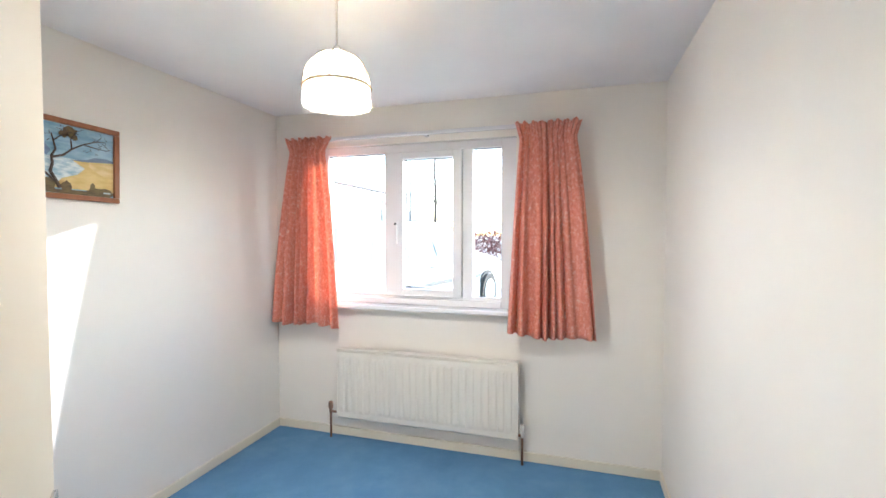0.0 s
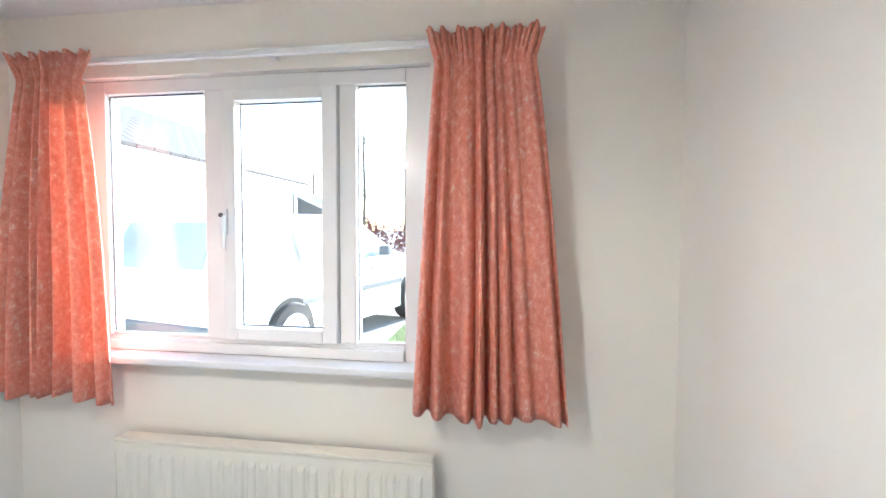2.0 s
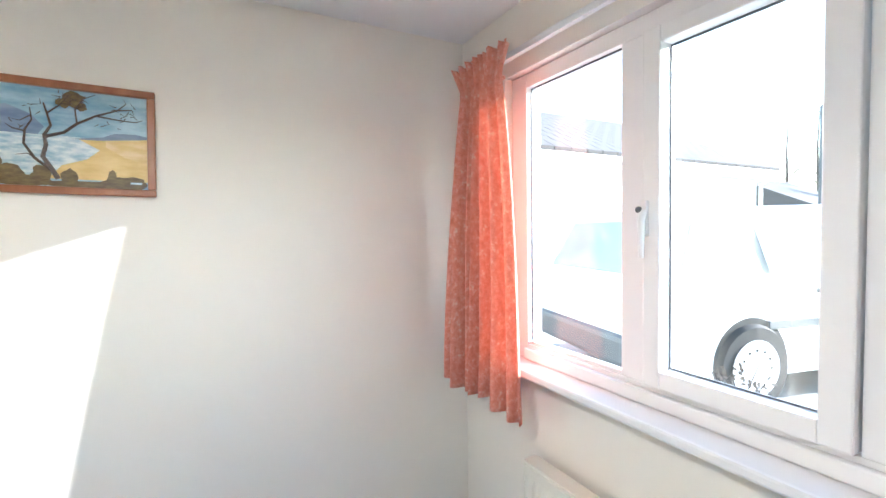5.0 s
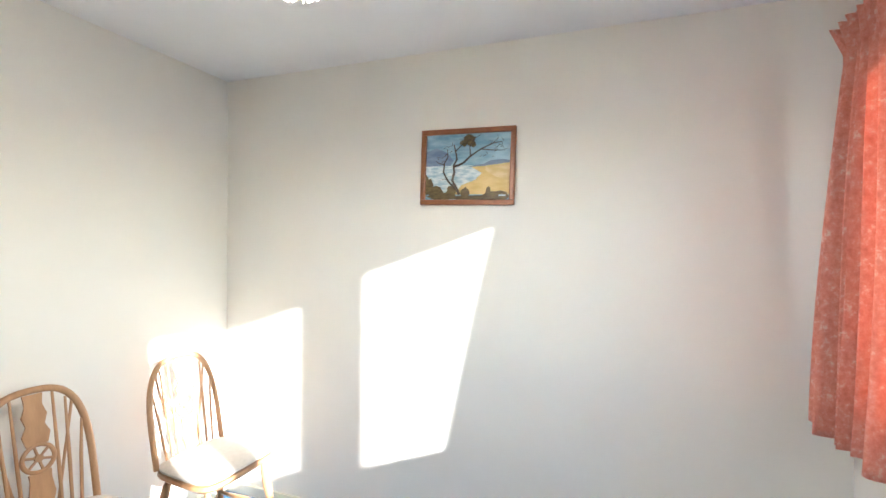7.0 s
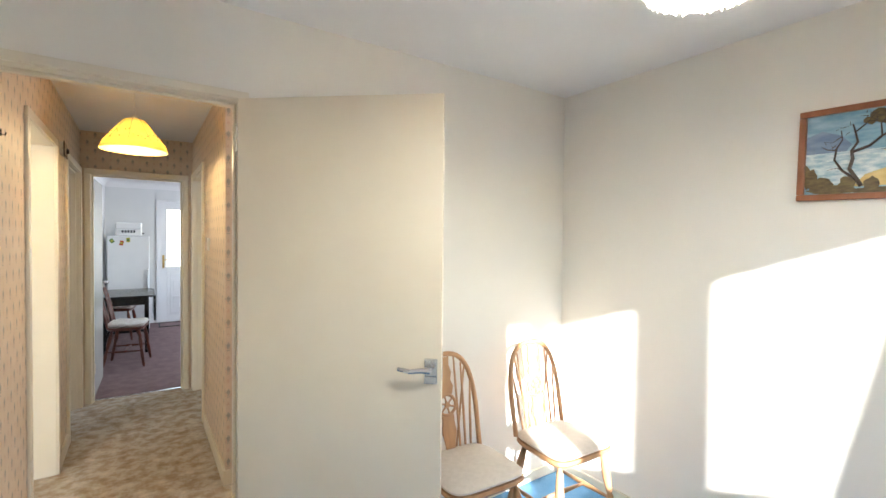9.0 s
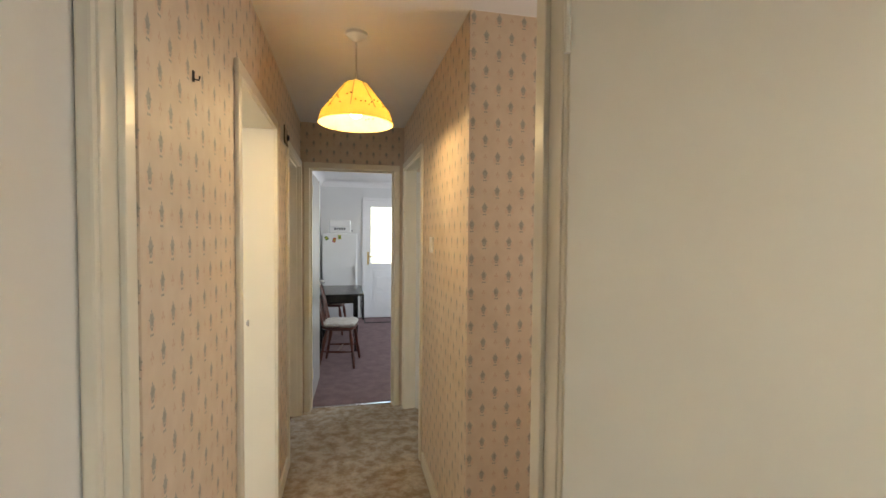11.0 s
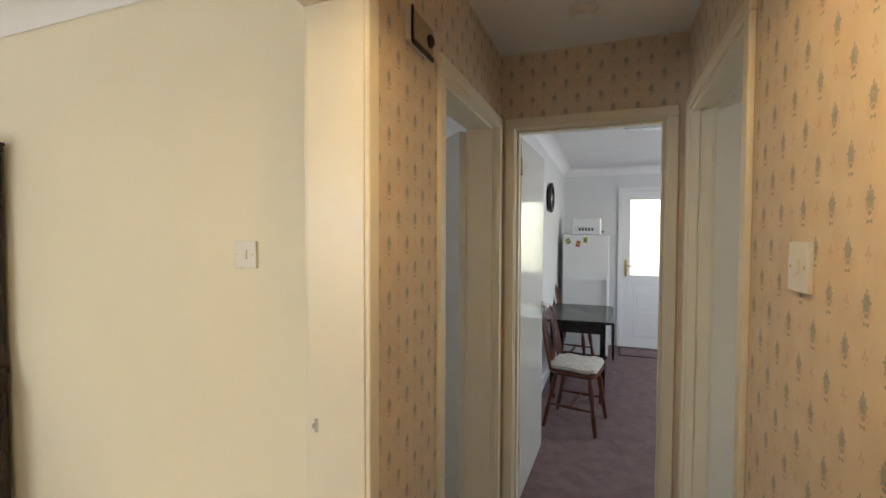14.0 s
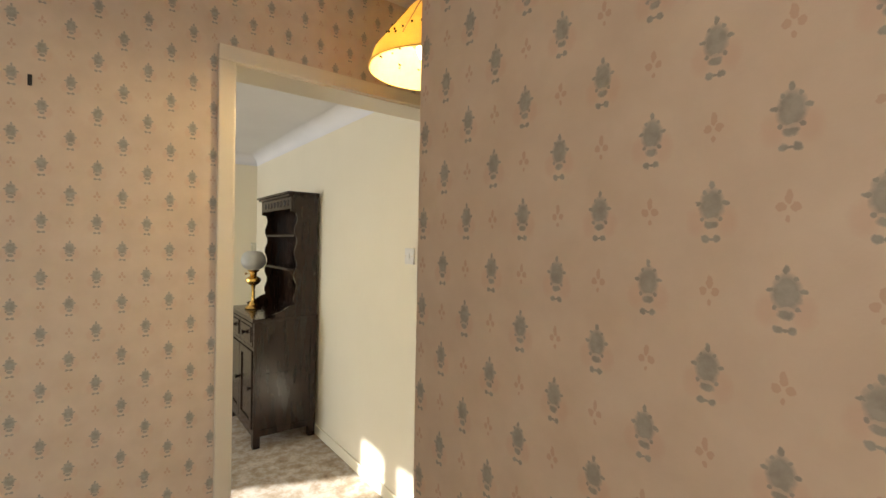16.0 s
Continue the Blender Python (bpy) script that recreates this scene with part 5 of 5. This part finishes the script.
far = thing("bungalow", pose(-19.0, 33.0, GZ), "small far bungalow with a grey roof beyond the road", "house")
part("wall", box(0, 8.0, 0, 6.0, 0, 2.4), RENDER, far)
part("roof", slab([(-0.4, 2.4), (4.0, 4.4), (8.4, 2.4)], 6.6, Matrix.Translation((0, -0.3, 0))), TILE, far)
for x in (1.2, 3.4, 5.6):
    w = part("window", box(x, x + 1.3, -0.04, 0.0, 1.0, 2.0, 0.01), UPVC, far)
    for k in range(3):
        part("pane", box(x + 0.06 + k * 0.41, x + 0.42 + k * 0.41, -0.045, -0.04, 1.06, 1.94), CAR_GLASS, w)

# parked car
car = thing("parked_car", pose(-0.85, 4.62, GZ, 0, 0, -13.2), "white estate car parked on the drive", "car")
L, W = 4.15, 1.62
side = [(0.0, 0.32), (0.0, 0.78), (0.06, 0.95), (0.28, 1.38), (0.42, 1.42), (1.9, 1.45), (2.25, 1.40), (2.85, 0.98), (3.75, 0.86), (4.05, 0.74), (4.15, 0.55), (4.13, 0.30), (3.85, 0.22), (0.25, 0.22)]
bm = bmesh.new()
secs = []
for f, inset in ((-1, 0.06), (-0.93, 0.0), (0.93, 0.0), (1, 0.06)):
    ring = []
    for y, z in side:
        tuck = 0.16 * max(0.0, z - 0.9) / 0.5
        ring.append(bm.verts.new(((f * W / 2) * (1 - tuck / (W / 2)), min(max(y, inset), L - inset), z - (inset * 0.4 if z > 1 else 0))))
    secs.append(ring)
n = len(side)
for a, b in zip(secs, secs[1:]):
    for k in range(n):
        bm.faces.new((a[k], a[(k + 1) % n], b[(k + 1) % n], b[k]))
bm.faces.new(secs[0][::-1])
bm.faces.new(secs[-1])
bmesh.ops.bevel(bm, geom=[e for e in bm.edges], offset=0.02, segments=2, affect="EDGES")
part("body", bm, CAR_PAINT, car, smooth=True)


def side_glass(pts, name):
    for s in (-1, 1):
        b = bmesh.new()
        b.faces.new([b.verts.new((s * (W / 2 + 0.004 - 0.16 * max(0.0, z - 0.9) / 0.5), y, z)) for y, z in pts])
        part(name, b, CAR_GLASS, car, "tinted side window")


side_glass([(0.22, 0.95), (0.42, 1.32), (0.86, 1.35), (0.92, 0.95)], "quarter_window")
side_glass([(0.98, 0.95), (0.94, 1.35), (1.58, 1.37), (1.62, 0.95)], "rear_window")
side_glass([(1.68, 0.95), (1.64, 1.37), (2.12, 1.34), (2.62, 0.95)], "front_window")
part("tailgate_glass", slab([(-0.58, 0.0), (0.58, 0.0), (0.50, 0.42), (-0.50, 0.42)], 0.01, Matrix.Translation((0, 0.045, 0.96)) @ Matrix.Rotation(radians(-27), 4, "X")), CAR_GLASS, car)
part("windscreen", slab([(-0.62, 0.0), (0.62, 0.0), (0.54, 0.62), (-0.54, 0.62)], 0.01, Matrix.Translation((0, 2.83, 1.01)) @ Matrix.Rotation(radians(54), 4, "X")), CAR_GLASS, car)
part("rear_bumper", box(-0.8, 0.8, -0.06, 0.12, 0.30, 0.52, 0.04), BUMPER, car)
part("front_bumper", box(-0.8, 0.8, L - 0.12, L + 0.05, 0.28, 0.50, 0.04), BUMPER, car)
for s in (-1, 1):
    part("tail_light", box(s * 0.74 - 0.05, s * 0.74 + 0.05, -0.015, 0.04, 0.60, 0.86, 0.01), PLASTIC, car)
    part("headlight", box(s * 0.62 - 0.13, s * 0.62 + 0.13, L - 0.12, L - 0.01, 0.60, 0.72, 0.02), CHROME, car)
    part("rub_strip", box(s * (W / 2 + 0.004) - 0.01, s * (W / 2 + 0.004) + 0.01, 0.95, 3.05, 0.56, 0.62, 0.004), BUMPER, car)
    mr = part("door_mirror", box(s * 0.88 - 0.07, s * 0.88 + 0.07, 2.42, 2.52, 0.96, 1.08, 0.02), BUMPER, car)
    for y in (1.55, 2.35):
        part("handle", box(s * (W / 2 + 0.012) - 0.01, s * (W / 2 + 0.012) + 0.01, y - 0.16, y - 0.02, 0.80, 0.83, 0.004), BUMPER, car)
    for y in (0.80, 3.35):
        part("wheel_arch", lathe([(0.325, 0.0), (0.325, 0.02)], 28, (s * (W / 2 + 0.001) - (0.02 if s > 0 else 0), y, 0.33), (1, 0, 0)), BLACK_MATT, car)
        wh = part("wheel", lathe([(0.20, -0.09), (0.285, -0.09), (0.305, -0.06), (0.305, 0.06), (0.285, 0.09), (0.20, 0.09)], 30, (s * (W / 2 - 0.05), y, 0.305), (1, 0, 0)), TYRE, car, "black tyre", True)
        part("rim", lathe([(0.20, 0.0), (0.20, 0.098), (0.17, 0.094), (0.05, 0.101), (0.03, 0.105)], 28, (s * (W / 2 - 0.05), y, 0.305), (s, 0, 0)), ALLOY, wh, smooth=True)
        for k in range(12):
            a = 2 * math.pi * k / 12
            part("vent", box(s * (W / 2 + 0.046) - 0.003, s * (W / 2 + 0.046) + 0.003, y + 0.13 * math.cos(a) - 0.009, y + 0.13 * math.cos(a) + 0.009, 0.305 + 0.13 * math.sin(a) - 0.009, 0.305 + 0.13 * math.sin(a) + 0.009), BLACK_MATT, wh)


def leaf_cloud(count, spread, size, seed, mat, name, parent, label=""):
    """Many small leaves inside a set of uneven clumps."""
    r = random.Random(seed)
    vs, fs = [], []
    for k in range(count):
        cx, cy, cz, rad_ = r.choice(spread)
        d = Vector((r.gauss(0, 1), r.gauss(0, 1), r.gauss(0, 1))).normalized() * rad_ * r.uniform(0.55, 1.05)
        p = Vector((cx, cy, cz)) + Vector((d.x, d.y, d.z * 0.8))
        if p.z < 0.02:
            continue
        a = Vector((r.gauss(0, 1), r.gauss(0, 1), r.gauss(0, 1))).normalized() * size
        b = a.orthogonal().normalized() * size * 0.5
        i = len(vs)
        vs += [p - a, p + b, p + a, p - b]
        fs.append((i, i + 1, i + 2, i + 3))
    m = bpy.data.meshes.new(name)
    m.from_pydata(vs, [], fs)
    m.materials.append(mat)
    ob = new(name, m)
    ob.parent = parent
    return tagged(ob, label) if label else ob


def bush(x, y, w, h, mat, seed, label):
    ob = thing("bush", pose(x, y, GZ), label, "bush", "hedge along the road")
    r = random.Random(seed)
    part("stem", tube([(0, 0, 0), (0.05, 0, h * 0.5)], [0.04, 0.02], 6), BARK, ob)
    leaf_cloud(900, [(r.uniform(-w, w) * 0.6, r.uniform(-0.4, 0.4), h * r.uniform(0.35, 0.7), h * r.uniform(0.28, 0.42)) for _ in range(8)], 0.07, seed, mat, "crown", ob)


for k, (x, y, w, h, mm) in enumerate(((-3.4, 15.3, 1.2, 1.5, LEAVES), (-1.7, 15.0, 1.2, 1.9, RED_LEAVES), (-0.3, 15.2, 1.0, 1.7, RED_LEAVES), (0.9, 15.4, 0.9, 1.3, LEAVES), (-5.2, 15.6, 1.2, 1.4, LEAVES))):
    bush(x, y, w, h, mm, 30 + k, "clipped dark green bush by the road" if mm is LEAVES else "dark copper-red bush by the road")
for k, (x, y) in enumerate(((-0.7, 9.9), (-0.1, 10.2), (0.35, 4.6))):
    ob = thing("dry_shrub", pose(x, y, GZ), "small dry brown shrub by the drive", "shrub", "dry shrubs")
    r = random.Random(60 + k)
    for j in range(14):
        a, l = r.uniform(0, 6.3), r.uniform(0.25, 0.5)
        part("twig", tube([(0, 0, 0), (0.06 * math.cos(a), 0.06 * math.sin(a), l * 0.6), (0.14 * math.cos(a), 0.14 * math.sin(a), l)], [0.006, 0.004, 0.002], 5), BARK, ob)
    leaf_cloud(120, [(0, 0, 0.32, 0.2)], 0.02, 70 + k, BARK, "dry_leaves", ob)


def bare_tree(x, y, h, seed):
    """A leafless winter tree: trunk and forking limbs."""
    r = random.Random(seed)
    ob = thing("bare_tree", pose(x, y, GZ), "tall leafless winter tree beyond the road", "tree", "bare trees")
    part("trunk", tube([(0, 0, 0), (0.1, 0, h * 0.35), (-0.05, 0.1, h * 0.7), (0.1, 0, h)], [h * 0.016, h * 0.012, h * 0.007, h * 0.002], 8), BARK, ob)
    b = bmesh.new()
    for k in range(26):
        z = h * r.uniform(0.3, 0.95)
        a, l = r.uniform(0, 6.3), h * r.uniform(0.08, 0.22) * (1.15 - z / h)
        p = Vector((0.05, 0, z))
        q = p + Vector((l * math.cos(a), l * math.sin(a), l * r.uniform(0.6, 1.2)))
        tube([p, p.lerp(q, 0.5) + Vector((0, 0, -0.03 * l)), q], [h * 0.004, h * 0.003, h * 0.0012], 4, bm=b)
        for j in range(3):
            e = p.lerp(q, r.uniform(0.4, 0.95))
            tube([e, e + Vector((r.uniform(-0.3, 0.3) * l, r.uniform(-0.3, 0.3) * l, l * r.uniform(0.2, 0.45)))], [h * 0.0018, h * 0.0008], 4, bm=b)
    tagged(part("crown", b, BARK, ob), "bare branches")


for k, (x, y, h) in enumerate(((-16, 46, 11), (-12, 44, 13), (-8.5, 47, 12), (-5, 45, 14), (-2, 48, 12), (1.5, 46, 11), (5, 44, 13), (9, 47, 12), (-20, 50, 12), (13, 48, 11))):
    bare_tree(x, y, h, 100 + k)
post = thing("lamp_post", pose(-7.2, 24.5, GZ), "slim grey street lamp post", "lamp post")
part("pole", tube([(0, 0, 0), (0, 0, 6.2)], [0.07, 0.045], 10), BUMPER, post)
part("arm", tube([(0, 0, 6.2), (0.15, 0, 6.35), (0.5, 0, 6.4)], 0.03, 8), BUMPER, post)
part("lantern", box(0.4, 0.85, -0.09, 0.09, 6.34, 6.44, 0.02), BUMPER, post)
